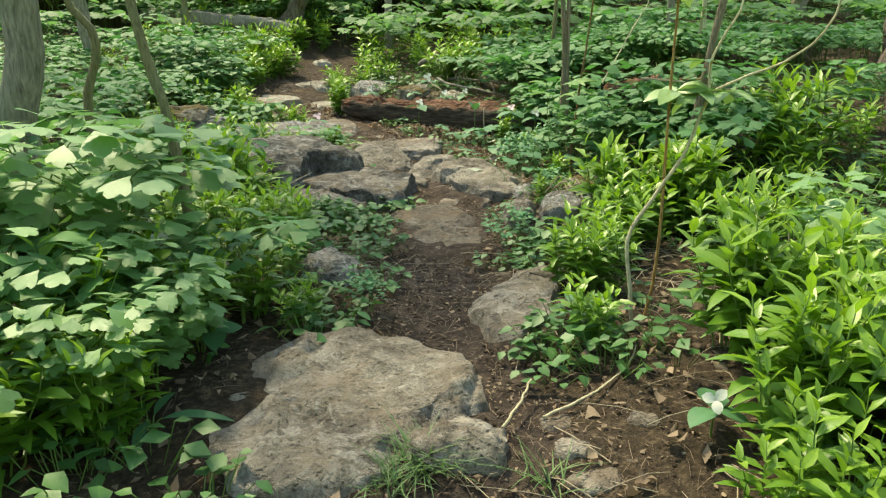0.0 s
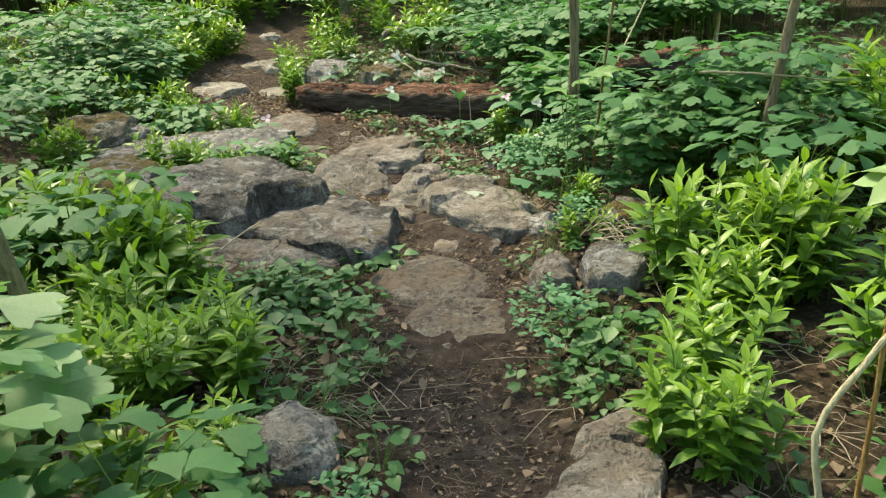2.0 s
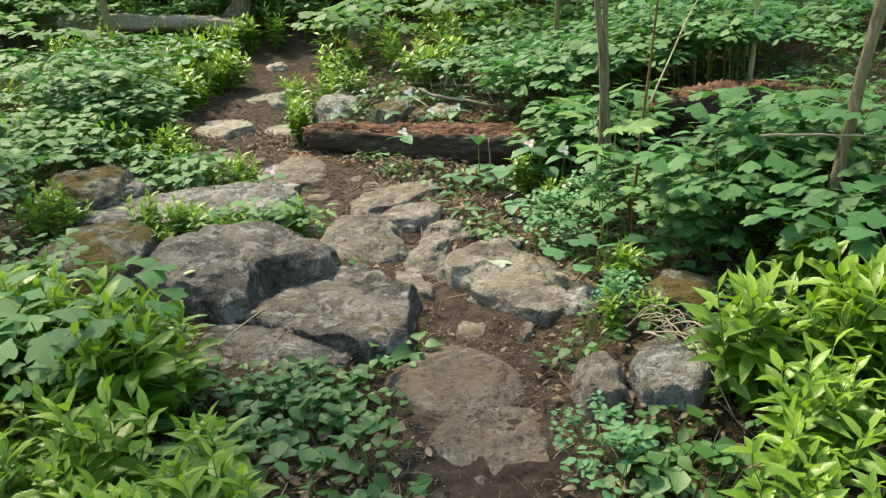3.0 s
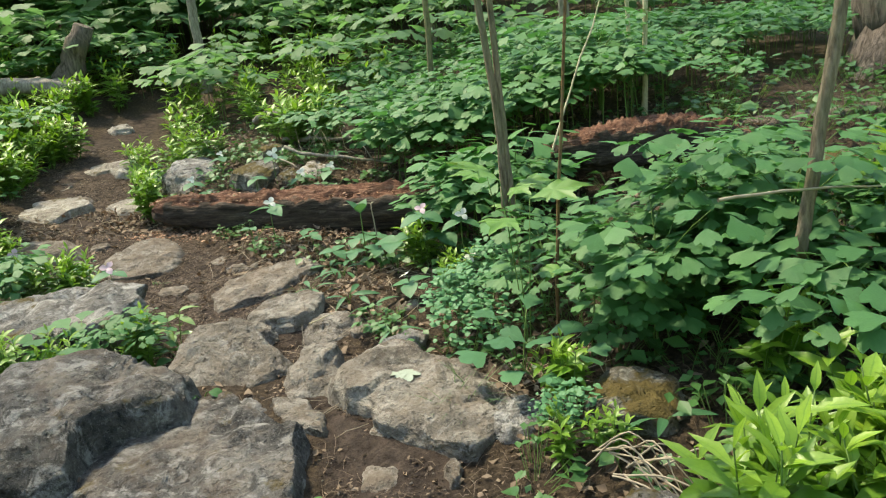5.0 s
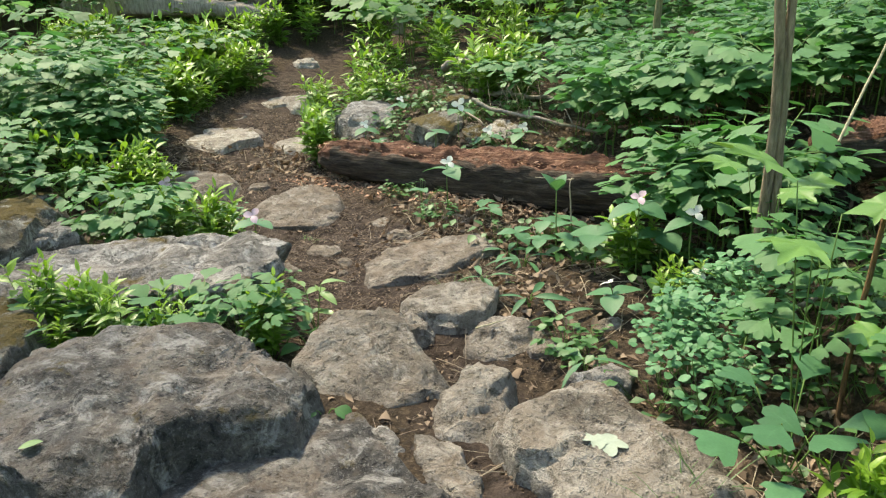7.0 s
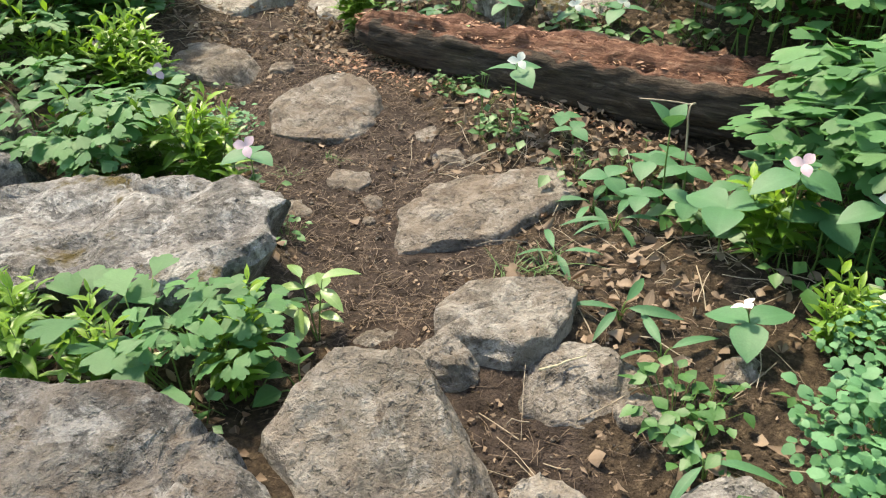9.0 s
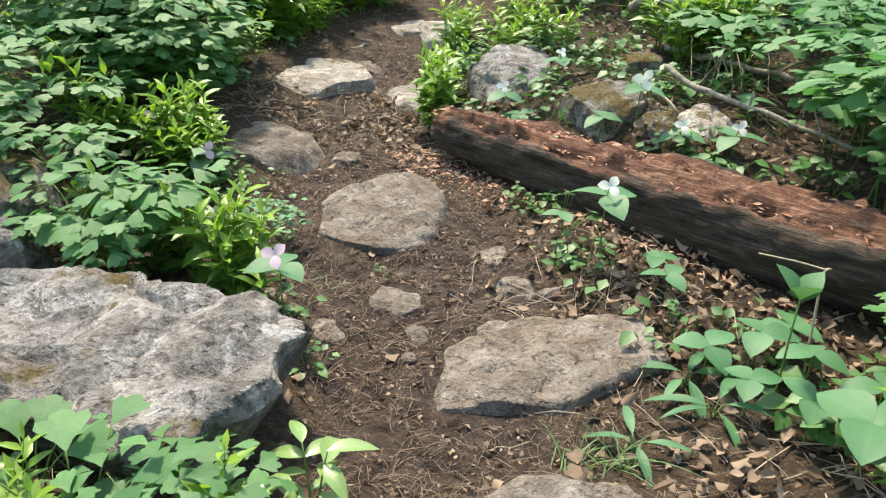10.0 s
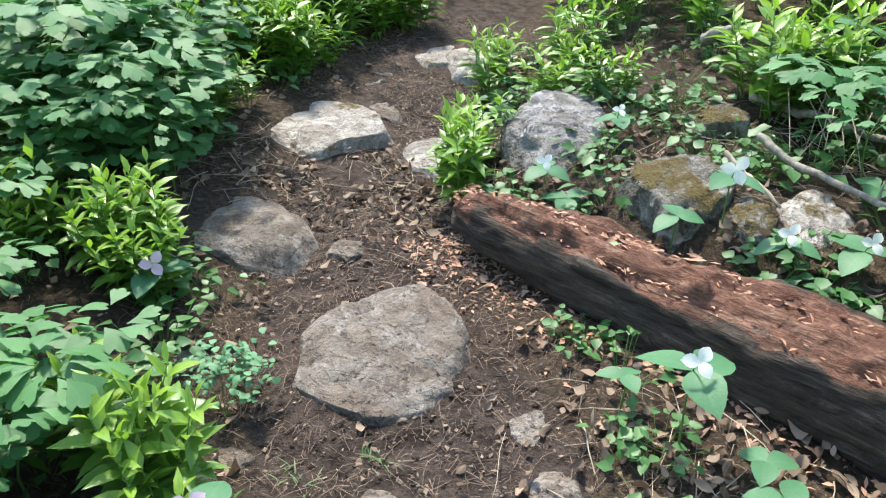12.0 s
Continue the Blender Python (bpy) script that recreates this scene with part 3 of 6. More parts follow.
stone("step_rock", "pointed tan rock pitched against the step", -0.14, 5.58, 0.25, (0.12, 0.17, 0.18, 0.11, 0.12, 0.16, 0.22, 0.12), STEPSTONE, 40, (0.15, 0.35), 0.35, 5)
stone("step_rock", "long tan rock splashed with white", 0.28, 5.2, 0.255, (0.26, 0.27, 0.46, 0.44, 0.22, 0.25, 0.42, 0.4), STEPSTONE, 41, (-0.08, 0.08), 0.2, 5)
stone("step_rock", "grey rock at the foot of the long rock", 0.55, 4.98, 0.22, (0.13, 0.13, 0.12, 0.1, 0.12, 0.14, 0.16, 0.16), GREY, 42)
stone("step_rock", "low grey rock under small leaves", 0.29, 5.76, 0.22, (0.13, 0.1, 0.07, 0.08, 0.14, 0.1, 0.08, 0.09), GREY, 43)
stone("trail_stone", "long rounded tan stone along the trail", -0.2, 5.28, 0.2, (0.09, 0.09, 0.17, 0.3, 0.1, 0.09, 0.17, 0.32), STEPSTONE, 44, flat=0.4)
stone("trail_stone", "low grey stone against the broad slab", -0.42, 5.42, 0.2, (0.1, 0.09, 0.1, 0.16, 0.1, 0.09, 0.11, 0.15), GREY, 45)
stone("small_stone", "tilted brown stone in the trail", 0.06, 5.05, 0.18, (0.08, 0.1, 0.07, 0.07, 0.08, 0.09, 0.07, 0.07), STEPSTONE, 46, (0.3, 0.2))
# the hollow before the log
stone("flat_stone", "two-lobed flat grey-tan stone in the trail", -0.38, 7.02, 0.14, (0.3, 0.44, 0.31, 0.27, 0.29, 0.38, 0.2, 0.18), TAN, 47, (0.08, 0.05), 0.2, 1, 0.7, dents=((0.02, -0.1, 0.04, 0.02), (-0.1, -0.06, 0.04, 0.02)))
stone("stepping_stone", "smooth oval grey-tan stepping stone", -1.18, 7.86, 0.175, (0.26, 0.3, 0.4, 0.27, 0.24, 0.26, 0.28, 0.27), TAN, 48, (0.0, 0.14), 0.2, 3, 0.6)
for k, (x, y, z, r8) in enumerate((
        (-0.92, 7.33, 0.095, (0.1, 0.09, 0.09, 0.1, 0.09, 0.12, 0.08, 0.12)), (-0.78, 7.15, 0.09, (0.04, 0.04, 0.05, 0.06, 0.04, 0.03, 0.05, 0.05)),
        (-0.77, 7.02, 0.08, (0.03, 0.03, 0.04, 0.04, 0.03, 0.03, 0.03, 0.04)), (-1.06, 7.07, 0.10, (0.08, 0.05, 0.06, 0.09, 0.06, 0.05, 0.06, 0.08)),
        (-1.36, 7.21, 0.11, (0.05, 0.05, 0.05, 0.06, 0.05, 0.04, 0.06, 0.06)), (-0.53, 7.53, 0.10, (0.08, 0.08, 0.11, 0.09, 0.08, 0.08, 0.09, 0.1)),
        (-0.41, 7.52, 0.10, (0.05, 0.05, 0.04, 0.03, 0.05, 0.05, 0.04, 0.04)), (-0.65, 7.74, 0.105, (0.06, 0.06, 0.09, 0.06, 0.06, 0.06, 0.08, 0.07)),
        (-1.38, 7.37, 0.10, (0.06, 0.05, 0.04, 0.04, 0.06, 0.06, 0.04, 0.04)), (-1.76, 8.38, 0.14, (0.06, 0.06, 0.08, 0.08, 0.06, 0.06, 0.09, 0.09)),
        (-1.55, 8.48, 0.14, (0.08, 0.09, 0.09, 0.09, 0.08, 0.09, 0.08, 0.1)), (-1.73, 7.67, 0.13, (0.1, 0.04, 0.04, 0.06, 0.08, 0.05, 0.04, 0.06)))):
    stone("trail_stone", "small tan stone set in trodden soil", x, y, z, r8, TAN, 60 + k, flat=0.35, under=0.05, rough=0.8)
stone("flat_stone", "dark grey-brown flat stone at the trail's edge", -2.02, 8.46, 0.21, (0.28, 0.2, 0.22, 0.33, 0.24, 0.19, 0.27, 0.31), TAN, 49, (0.06, 0.05), 0.25, 3, 0.4)
# up the trail past the log
stone("flat_stone", "pale lichened slab beside the trail", -2.16, 9.46, 0.285, (0.38, 0.31, 0.33, 0.38, 0.38, 0.32, 0.32, 0.36), PALESTONE, 50, (0.03, 0.05), 0.22, 3, 0.45)
stone("trail_stone", "pale pointed stone in the trail", -1.47, 9.33, 0.23, (0.16, 0.17, 0.25, 0.26, 0.19, 0.15, 0.24, 0.26), PALESTONE, 51, (0.05, 0.1), 0.28, 3, 0.5)
stone("trail_stone", "low stone sunk in trodden soil", -1.83, 9.05, 0.16, (0.18, 0.1, 0.1, 0.2, 0.15, 0.1, 0.11, 0.17), TAN, 52)
stone("trail_stone", "grey stone beside the trail", -2.28, 10.3, 0.30, (0.19, 0.18, 0.21, 0.28, 0.18, 0.16, 0.23, 0.28), TAN, 53)
stone("trail_stone", "flat stone in the trail", -2.03, 9.86, 0.24, (0.17, 0.14, 0.15, 0.21, 0.2, 0.13, 0.16, 0.22), TAN, 54)
stone("trail_stone", "pale stone up the trail", -1.97, 10.76, 0.34, (0.18, 0.19, 0.29, 0.27, 0.22, 0.19, 0.3, 0.28), PALESTONE, 55, rough=0.5)
stone("trail_stone", "pale stone up the trail", -1.76, 10.7, 0.37, (0.14, 0.16, 0.28, 0.22, 0.13, 0.15, 0.3, 0.25), PALESTONE, 56, rough=0.5)
stone("trail_stone", "small stone far up the trail", -1.95, 12.2, 0.55, (0.16, 0.15, 0.15, 0.16, 0.16, 0.15, 0.14, 0.16), PALESTONE, 57)
stone("boulder", "grey lichened boulder behind the log", -0.92, 9.38, 0.47, (0.22, 0.25, 0.42, 0.33, 0.22, 0.24, 0.42, 0.33), GREY, 58, (0.02, 0.06), 0.26, 4)
stone("small_stone", "grey stone behind the log", -0.72, 8.92, 0.33, (0.1, 0.1, 0.13, 0.12, 0.1, 0.1, 0.13, 0.12), GREY, 59, flat=0.45)
stone("mossy_rock", "dark boulder with a mossy top behind the log", -0.34, 8.78, 0.5, (0.19, 0.2, 0.24, 0.2, 0.22, 0.2, 0.2, 0.2), MOSSY, 80, (0.0, 0.1), 0.28, 4)
stone("pale_rock", "pale wedge of stone behind the log", 0.1, 8.72, 0.43, (0.13, 0.15, 0.2, 0.16, 0.12, 0.13, 0.2, 0.18), PALESTONE, 81, (-0.1, 0.2), 0.35, 5)
stone("mossy_rock", "stone wrapped in yellow moss", -0.11, 8.7, 0.43, (0.1, 0.1, 0.15, 0.12, 0.09, 0.1, 0.15, 0.11), MOSSY, 82, flat=0.45)
stone("mossy_rock", "mossy block by the fallen branches", -0.24, 9.52, 0.52, (0.16, 0.16, 0.19, 0.16, 0.16, 0.16, 0.18, 0.17), MOSSY, 83, flat=0.3)


# soil heaped against the stones
def soil_z(x, y):
    z = np.asarray(ground_z(x, y), float)
    add = np.zeros_like(z)
    for sx, sy, reach, size, heap_up in STONES:
        d = np.hypot(x - sx, y - sy) - size
        add = np.maximum(add, heap_up * np.clip(1 - d / 0.16, 0, 1) ** 1.5)
    return z + add


gx, gy = reach_axis(-3.0, 2.0, 0.06, 420), reach_axis(1.0, 10.8, 0.06, 420)
X, Y = np.meshgrid(gx, gy)
Z = soil_z(X, Y)
gv = np.stack([X, Y, Z], -1).reshape(-1, 3)
idx = np.arange(len(gv)).reshape(Y.shape)
q = np.stack([idx[:-1, :-1], idx[:-1, 1:], idx[1:, 1:], idx[1:, :-1]], -1).reshape(-1, 4)
gf = np.concatenate([q[:, [0, 1, 2]], q[:, [0, 2, 3]]])
trail = np.clip(0.5 - (np.abs(X - trail_x(Y)) - trail_half(Y)) / 0.3, 0, 1).ravel()
ground = new("ground", tri_mesh("ground", gv, gf, SOIL, True, {"trail": trail}))
tagged(ground, "dark brown forest soil with a trodden dirt trail", "ground", kind="structure")

# ---- logs ----


def log_piece(name, label, line, radius, seed, mat=ROT, sides=44, n=130, squash=0.9, shatter=0.35):
    """A rotting log along a line: ragged ends, split grooves, top more decayed than its flank."""
    g = np.random.default_rng(seed)
    p = spline(line, n)
    d = np.gradient(p, axis=0)
    d /= np.linalg.norm(d, axis=1, keepdims=True)
    side = np.cross(d, (0, 0, 1))
    side /= np.linalg.norm(side, axis=1, keepdims=True)
    up = np.cross(side, d)
    a = np.arange(sides) / sides * 2 * np.pi
    groove = g.normal(0, 1, sides)
    groove = np.convolve(np.tile(groove, 3), [0.25, 0.5, 0.25], "same")[sides:2 * sides]
    s = np.linspace(0, 1, n)
    r = np.interp(s, np.linspace(0, 1, len(radius)), radius)
    V = np.zeros((n, sides, 3))
    rot = np.zeros((n, sides))
    for i in range(n):
        for j in range(sides):
            q1 = noise.noise(Vector((s[i] * 9 + seed, math.cos(a[j]) * 1.5, math.sin(a[j]) * 1.5)))
            q2 = noise.noise(Vector((s[i] * 34 + seed, math.cos(a[j]) * 6, math.sin(a[j]) * 6)))
            top = math.sin(a[j])
            rr = r[i] * min(1.0, 0.6 + s[i] * 8) * (1 + 0.16 * q1 + 0.10 * q2 + 0.07 * groove[j] * (1 + max(0, top)) - shatter * 0.1 * max(0, top - 0.45) * (0.8 + q1))
            end = min(s[i], 1 - s[i]) * n
            if end < 3:
                rr *= (0.3, 0.72, 0.92)[int(end)] * (1 + 0.25 * q2)
            q3 = noise.noise(Vector((s[i] * 130 + seed, math.cos(a[j]) * 11, math.sin(a[j]) * 11)))
            ca = math.cos(a[j])
            high, cap = math.copysign(abs(top) ** 0.8, top), 0.66 + 0.2 * q2 + 0.3 * q1
            V[i, j] = p[i] + side[i] * math.copysign(abs(ca) ** 0.82, ca) * rr + up[i] * (min(high, cap + 0.3 * max(0, high - cap)) + (0.15 * q3 if high > cap else 0.06 * q3)) * rr * squash
            rot[i, j] = 0.5 + 1.4 * (high - cap) + (0.6 if s[i] < 0.05 else 0.0)
    f = []
    for i in range(n - 1):
        for j in range(sides):
            b, c = i * sides + j, i * sides + (j + 1) % sides
            f += [(b, c, c + sides), (b, c + sides, b + sides)]
    v = np.concatenate([V.reshape(-1, 3), p[:1], p[-1:]])
    e = (n - 1) * sides
    f += [(j, n * sides, (j + 1) % sides) for j in range(sides)] + [(e + j, e + (j + 1) % sides, n * sides + 1) for j in range(sides)]
    rot = np.concatenate([rot.ravel(), [1, 1]])
    ob = new(name, tri_mesh(name, v, np.array(f)[:, ::-1], mat, True, {"rot": rot}))
    return tagged(ob, label, "log"), p, side, up, r


near_log, lp, ls, lu, lr = log_piece("rotten_log", "rotten log, crumbling red-brown on top, dark flank", ((-1.17, 8.68, 0.285), (-0.6, 8.41, 0.255), (0.0, 8.06, 0.255), (0.6, 7.74, 0.27), (1.25, 7.4, 0.31), (1.7, 7.15, 0.4)), (0.095, 0.155, 0.17, 0.18, 0.18, 0.17), 3, squash=1.05)
chips = Heap()
for _ in range(2400):
    i = int(rng.integers(0, len(lp)))
    a = rng.uniform(0.75, 2.4)
    at = lp[i] + ls[i] * math.cos(a) * lr[i] * 1.0 + lu[i] * lr[i] * rng.uniform(0.62, 0.8)
    L = rng.uniform(0.008, 0.055) * rng.uniform(0.4, 1)
    put(chips, blade(L, L * rng.uniform(0.2, 0.4), 2, 0.1, 0.3, 0.5), at, turn(rng.normal(-0.45, 0.5), rng.normal(0.1, 0.25), rng.normal(0, 0.6)))
o = new("wood_chips", chips.mesh("wood_chips", CHIP))
o.parent = near_log
tagged(o, "loose red-brown chips of rotten wood", kind="stuff")
crumbs = Heap()
for _ in range(900):
    q = rng.uniform(0, 1) ** 2
    x, y = -1.2 + q * 1.5 + rng.normal(0, 0.13), 8.62 - q * 0.95 + rng.normal(0, 0.1)
    L = rng.uniform(0.008, 0.04)
    put(crumbs, blade(L, L * rng.uniform(0.25, 0.6), 2, 0.1, 0.3, 0.5), (x, y, float(soil_z(x, y)) + rng.uniform(0.004, 0.015)), turn(rng.uniform(0, 6.28), rng.normal(0, 0.25), rng.normal(0, 0.5)))
tagged(new("wood_crumbs", crumbs.mesh("wood_crumbs", CHIP)), "crumbs of rotten wood fallen beside the log", "litter", kind="stuff")
far_log, *_ = log_piece("rotten_log", "shattered red-brown log among broad leaves", ((1.45, 7.1, 0.6), (1.9, 7.0, 0.63), (2.4, 6.95, 0.6), (2.75, 6.92, 0.52)), (0.11, 0.17, 0.18, 0.12), 8, shatter=0.8)
grey_log, *_ = log_piece("dead_log", "long dark brown log lying on the slope", ((2.7, 7.08, 0.52), (3.4, 7.0, 0.52), (4.2, 6.9, 0.5), (5.3, 6.7, 0.46)), (0.14, 0.15, 0.15, 0.13), 9, BARK_TRUNK, 24, 60)
pale_log, *_ = log_piece("dead_log", "pale barkless log beyond the trail", ((-5.2, 13.4, 1.2), (-4.0, 13.2, 1.15), (-3.0, 13.0, 1.08), (-2.4, 12.9, 0.98)), (0.16, 0.15, 0.13, 0.1), 10, GREYWOOD, 20, 50)

# ---- trees ----


def tree(name, label, lines, mat, crown=None, category="tree", seed=0, flare=0.0):
    """A trunk of tapered limbs; the crown, where it has one, is many small leaves on limbs, added out of view for its
    shade.
    """
    g = np.random.default_rng(seed)
    h = Heap()
    for pts, r0, r1, *rest in lines:
        n = rest[0] if rest else 16
        p = spline(pts, n)
        p[1:-1] += g.normal(0, r0 * 0.12, (n - 2, 3))
        r = np.linspace(r0, r1, n)
        r[:3] *= 1 + flare * np.array([1, 0.45, 0.15])
        put(h, tube(p, r * (1 + g.normal(0, 0.04, n)), 12 if r0 > 0.03 else 8), (0, 0, 0), np.eye(3))
    ob = new(name, h.mesh(name, mat))
    tagged(ob, label, category)
    if crown:
        lv, limb = Heap(), Heap()
        for cx, cy, cz, rad, count in crown:
            base = np.array([cx, cy, cz])
            for _ in range(max(3, count // 90)):
                e = base + g.normal(0, rad * 0.55, 3)
                put(limb, tube(bend(np.array(lines[0][0][-1]), e, 0.1, 5, 0.06, g), np.linspace(0.025, 0.006, 5), 5), (0, 0, 0), np.eye(3))
            cl = g.normal(0, rad * 0.55, (max(4, count // 22), 3)) * (1, 1, 0.6)
            for _ in range(count):
                c = cl[g.integers(len(cl))]
                at = base + c + g.normal(0, rad * 0.14, 3)
                put(lv, blade(g.uniform(0.1, 0.16), g.uniform(0.07, 0.1), 2, 0.2, 0.2, 0.5), at, turn(g.uniform(0, 6.28), g.normal(-0.3, 0.3), g.normal(0, 0.4)))
        o1 = new("crown", lv.mesh("crown", CROWN))
        o2 = new("limbs", limb.mesh("limbs", mat))
        for o in (o1, o2):
            o.parent = ob
        tagged(o1, "thin crown of small green leaves, added out of view for its shade", kind="stuff")
    return ob


tree("young_tree", "young twin-stemmed grey tree beside the trail",
     ((((0.96, 6.32, 0.3), (0.97, 6.3, 0.75), (0.95, 6.3, 1.3), (0.82, 6.3, 2.2), (0.6, 6.3, 3.6), (0.4, 6.4, 5.5)), 0.02, 0.014, 24),
      (((1.02, 6.32, 0.3), (1.0, 6.3, 0.75), (0.985, 6.3, 1.3), (0.98, 6.3, 2.2), (1.2, 6.4, 3.8), (1.4, 6.5, 5.5)), 0.017, 0.012, 24)), BARK_BROWN, ((0.5, 6.4, 6.0, 1.0, 500),), seed=1, flare=0.3)
tree("young_tree", "slim leaning tree with mottled grey bark",
     ((((1.55, 4.83, 0.25), (1.6, 4.83, 0.7), (1.66, 4.83, 1.15), (1.74, 4.84, 1.7), (1.95, 4.9, 3.0), (2.2, 5.0, 5.0)), 0.027, 0.018, 24),), BARK_BROWN, ((2.2, 5.0, 5.4, 0.9, 500),), seed=2, flare=0.3)
tree("sapling", "thin dark bare sapling stem", ((((0.92, 5.5, 0.05), (0.95, 5.5, 0.6), (1.0, 5.5, 1.1), (1.06, 5.5, 1.7), (1.15, 5.52, 2.6)), 0.008, 0.005),), BARK_RED, seed=3)
tree("young_tree", "slim olive-barked tree leaning over the herbs",
     ((((-1.02, 3.05, 0.15), (-1.06, 3.05, 0.6), (-1.1, 3.05, 0.95), (-1.2, 3.05, 1.4), (-1.3, 3.08, 2.2), (-1.5, 3.1, 4.2)), 0.024, 0.016, 22),), BARK_OLIVE, seed=4)
tree("forest_tree", "grey-barked tree trunk behind tall herbs",
     ((((-2.28, 4.0, 0.15), (-2.24, 4.0, 0.7), (-2.12, 4.0, 1.45), (-2.05, 4.0, 3.0), (-2.0, 4.0, 6.0)), 0.105, 0.08, 22),), BARK, ((-2.0, 4.0, 6.8, 1.5, 160),), seed=5, flare=0.3)
# the bent top carries an added, unseen crown that shades the trail
tree("young_tree", "crooked thin tree behind the herbs",
     ((((-2.0, 4.4, 0.2), (-2.05, 4.4, 0.8), (-1.95, 4.4, 1.2), (-2.1, 4.4, 1.6), (-2.02, 4.9, 3.4), (-1.95, 5.7, 4.9)), 0.03, 0.014, 22),), BARK_OLIVE, ((-1.95, 5.95, 5.2, 1.05, 900),), seed=6)
tree("forest_tree", "big furrowed trunk with flared mossy roots",
     ((((4.85, 8.0, 0.1), (4.88, 8.0, 0.7), (4.98, 8.05, 1.5), (5.15, 8.1, 3.2), (5.3, 8.2, 7)), 0.46, 0.32, 26),
      (((4.75, 7.95, 0.75), (4.35, 7.85, 0.55), (4.0, 7.78, 0.46), (3.5, 7.7, 0.36)), 0.17, 0.06), (((4.85, 7.8, 0.8), (4.8, 7.45, 0.5), (4.75, 7.2, 0.36)), 0.17, 0.07), (((4.7, 7.8, 0.7), (4.45, 7.55, 0.48), (4.2, 7.4, 0.36)), 0.14, 0.05)), BARK_TRUNK, ((5.3, 8.2, 7.6, 1.8, 1200),), seed=7, flare=0.5)
tree("leaning_stump", "broken grey stump leaning beside the pale log",
     ((((-2.85, 13.3, 0.55), (-2.7, 13.3, 0.95), (-2.5, 13.32, 1.35), (-2.3, 13.35, 1.7)), 0.2, 0.12, 12),), BARK_TRUNK, seed=12, flare=0.4, category="stump")
# unseen crowns: leans and leaf counts chosen by where their shade falls
for k, (x, y, r, lean, mat, crown) in enumerate(((-1.0, 13.5, 0.07, 0.05, BARK, 600), (1.3, 9.6, 0.03, 0.06, BARK_OLIVE, 0), (3.0, 10.5, 0.06, -0.1, BARK, 600), (-4.3, 9.5, 0.09, -0.15, BARK, 900),
                                                 (-3.9, 12.0, 0.05, -0.15, BARK_OLIVE, 100), (2.2, 14.0, 0.11, 0.0, BARK, 600), (5.5, 12.5, 0.13, 0.03, BARK, 800), (-6.0, 15.0, 0.14, -0.03, BARK, 120), (0.2, 17.0, 0.12, 0.02, BARK, 500),
                                                 (3.2, 4.3, 0.1, 0.05, BARK, 600), (-4.2, 5.6, 0.08, -0.12, BARK, 450), (2.5, 7.8, 0.02, 0.1, BARK_PALE, 0), (2.9, 8.8, 0.018, -0.12, BARK_PALE, 0), (8.0, 16.0, 0.16, 0.0, BARK, 600), (-9.0, 20.0, 0.16, 0.02, BARK, 100), (4.0, 20.0, 0.15, 0.02, BARK, 500))):
    z = float(ground_z(x, y)) - 0.08
    hgt = 7.0 if r > 0.04 else 3.2
    tree("forest_tree" if r > 0.04 else "sapling", "grey-barked woodland tree in the understory" if r > 0.04 else "thin bare sapling in the understory",
         ((((x, y, z), (x + lean * 0.4, y, z + 1), (x + lean * 1.2, y, z + 2.4), (x + lean * hgt, y, z + hgt)), r, r * 0.6, 20),), mat,
         ((x + lean * hgt, y, z + hgt + 0.4, 1.9, crown),) if crown else None, seed=40 + k, flare=0.25)
# sapling with two stems and the first leaves of spring
tree("sapling", "thin straight orange-brown sapling stem",
     ((((0.72, 2.5, 0.22), (0.77, 2.54, 0.45), (0.78, 2.56, 0.75), (0.77, 2.55, 1.05), (0.77, 2.55, 1.4), (0.76, 2.6, 1.9)), 0.0065, 0.0035, 18),), BARK_ORANGE, seed=89)
sap = tree("forked_sapling", "crooked pale sapling with new leaves",
           ((((0.70, 2.5, 0.22), (0.68, 2.52, 0.42), (0.67, 2.55, 0.6), (0.76, 2.55, 0.76), (0.84, 2.55, 0.9), (0.9, 2.55, 1.08), (1.0, 2.56, 1.14), (1.16, 2.55, 1.21), (1.25, 2.5, 1.33), (1.3, 2.5, 1.6)), 0.008, 0.003, 30),
            (((0.9, 2.55, 1.08), (0.9, 2.56, 1.2), (0.93, 2.55, 1.28), (0.98, 2.55, 1.4), (0.97, 2.56, 1.7)), 0.005, 0.002, 14)), BARK_PALE, seed=90)
sl = Heap()
for c, n, L in (((0.79, 2.55, 1.1), 7, 0.13), ((0.86, 2.56, 1.1), 7, 0.12), ((0.95, 2.55, 1.1), 5, 0.12), ((0.86, 2.54, 1.2), 4, 0.07), ((0.77, 2.55, 1.42), 5, 0.1)):
    for k in range(n):
        put(sl, blade(L * rng.uniform(0.8, 1.15), L * 0.5, 4, 0.35, 0.15, 0.45), c, turn(k * 6.28 / n + rng.normal(0, 0.3), rng.normal(0.05, 0.2), rng.normal(0, 0.3)))
o = new("leaves", sl.mesh("leaves", PALE))
o.parent = sap
tagged(o, "new leaves coloured pale as if sunlit")

# ---- plants ----


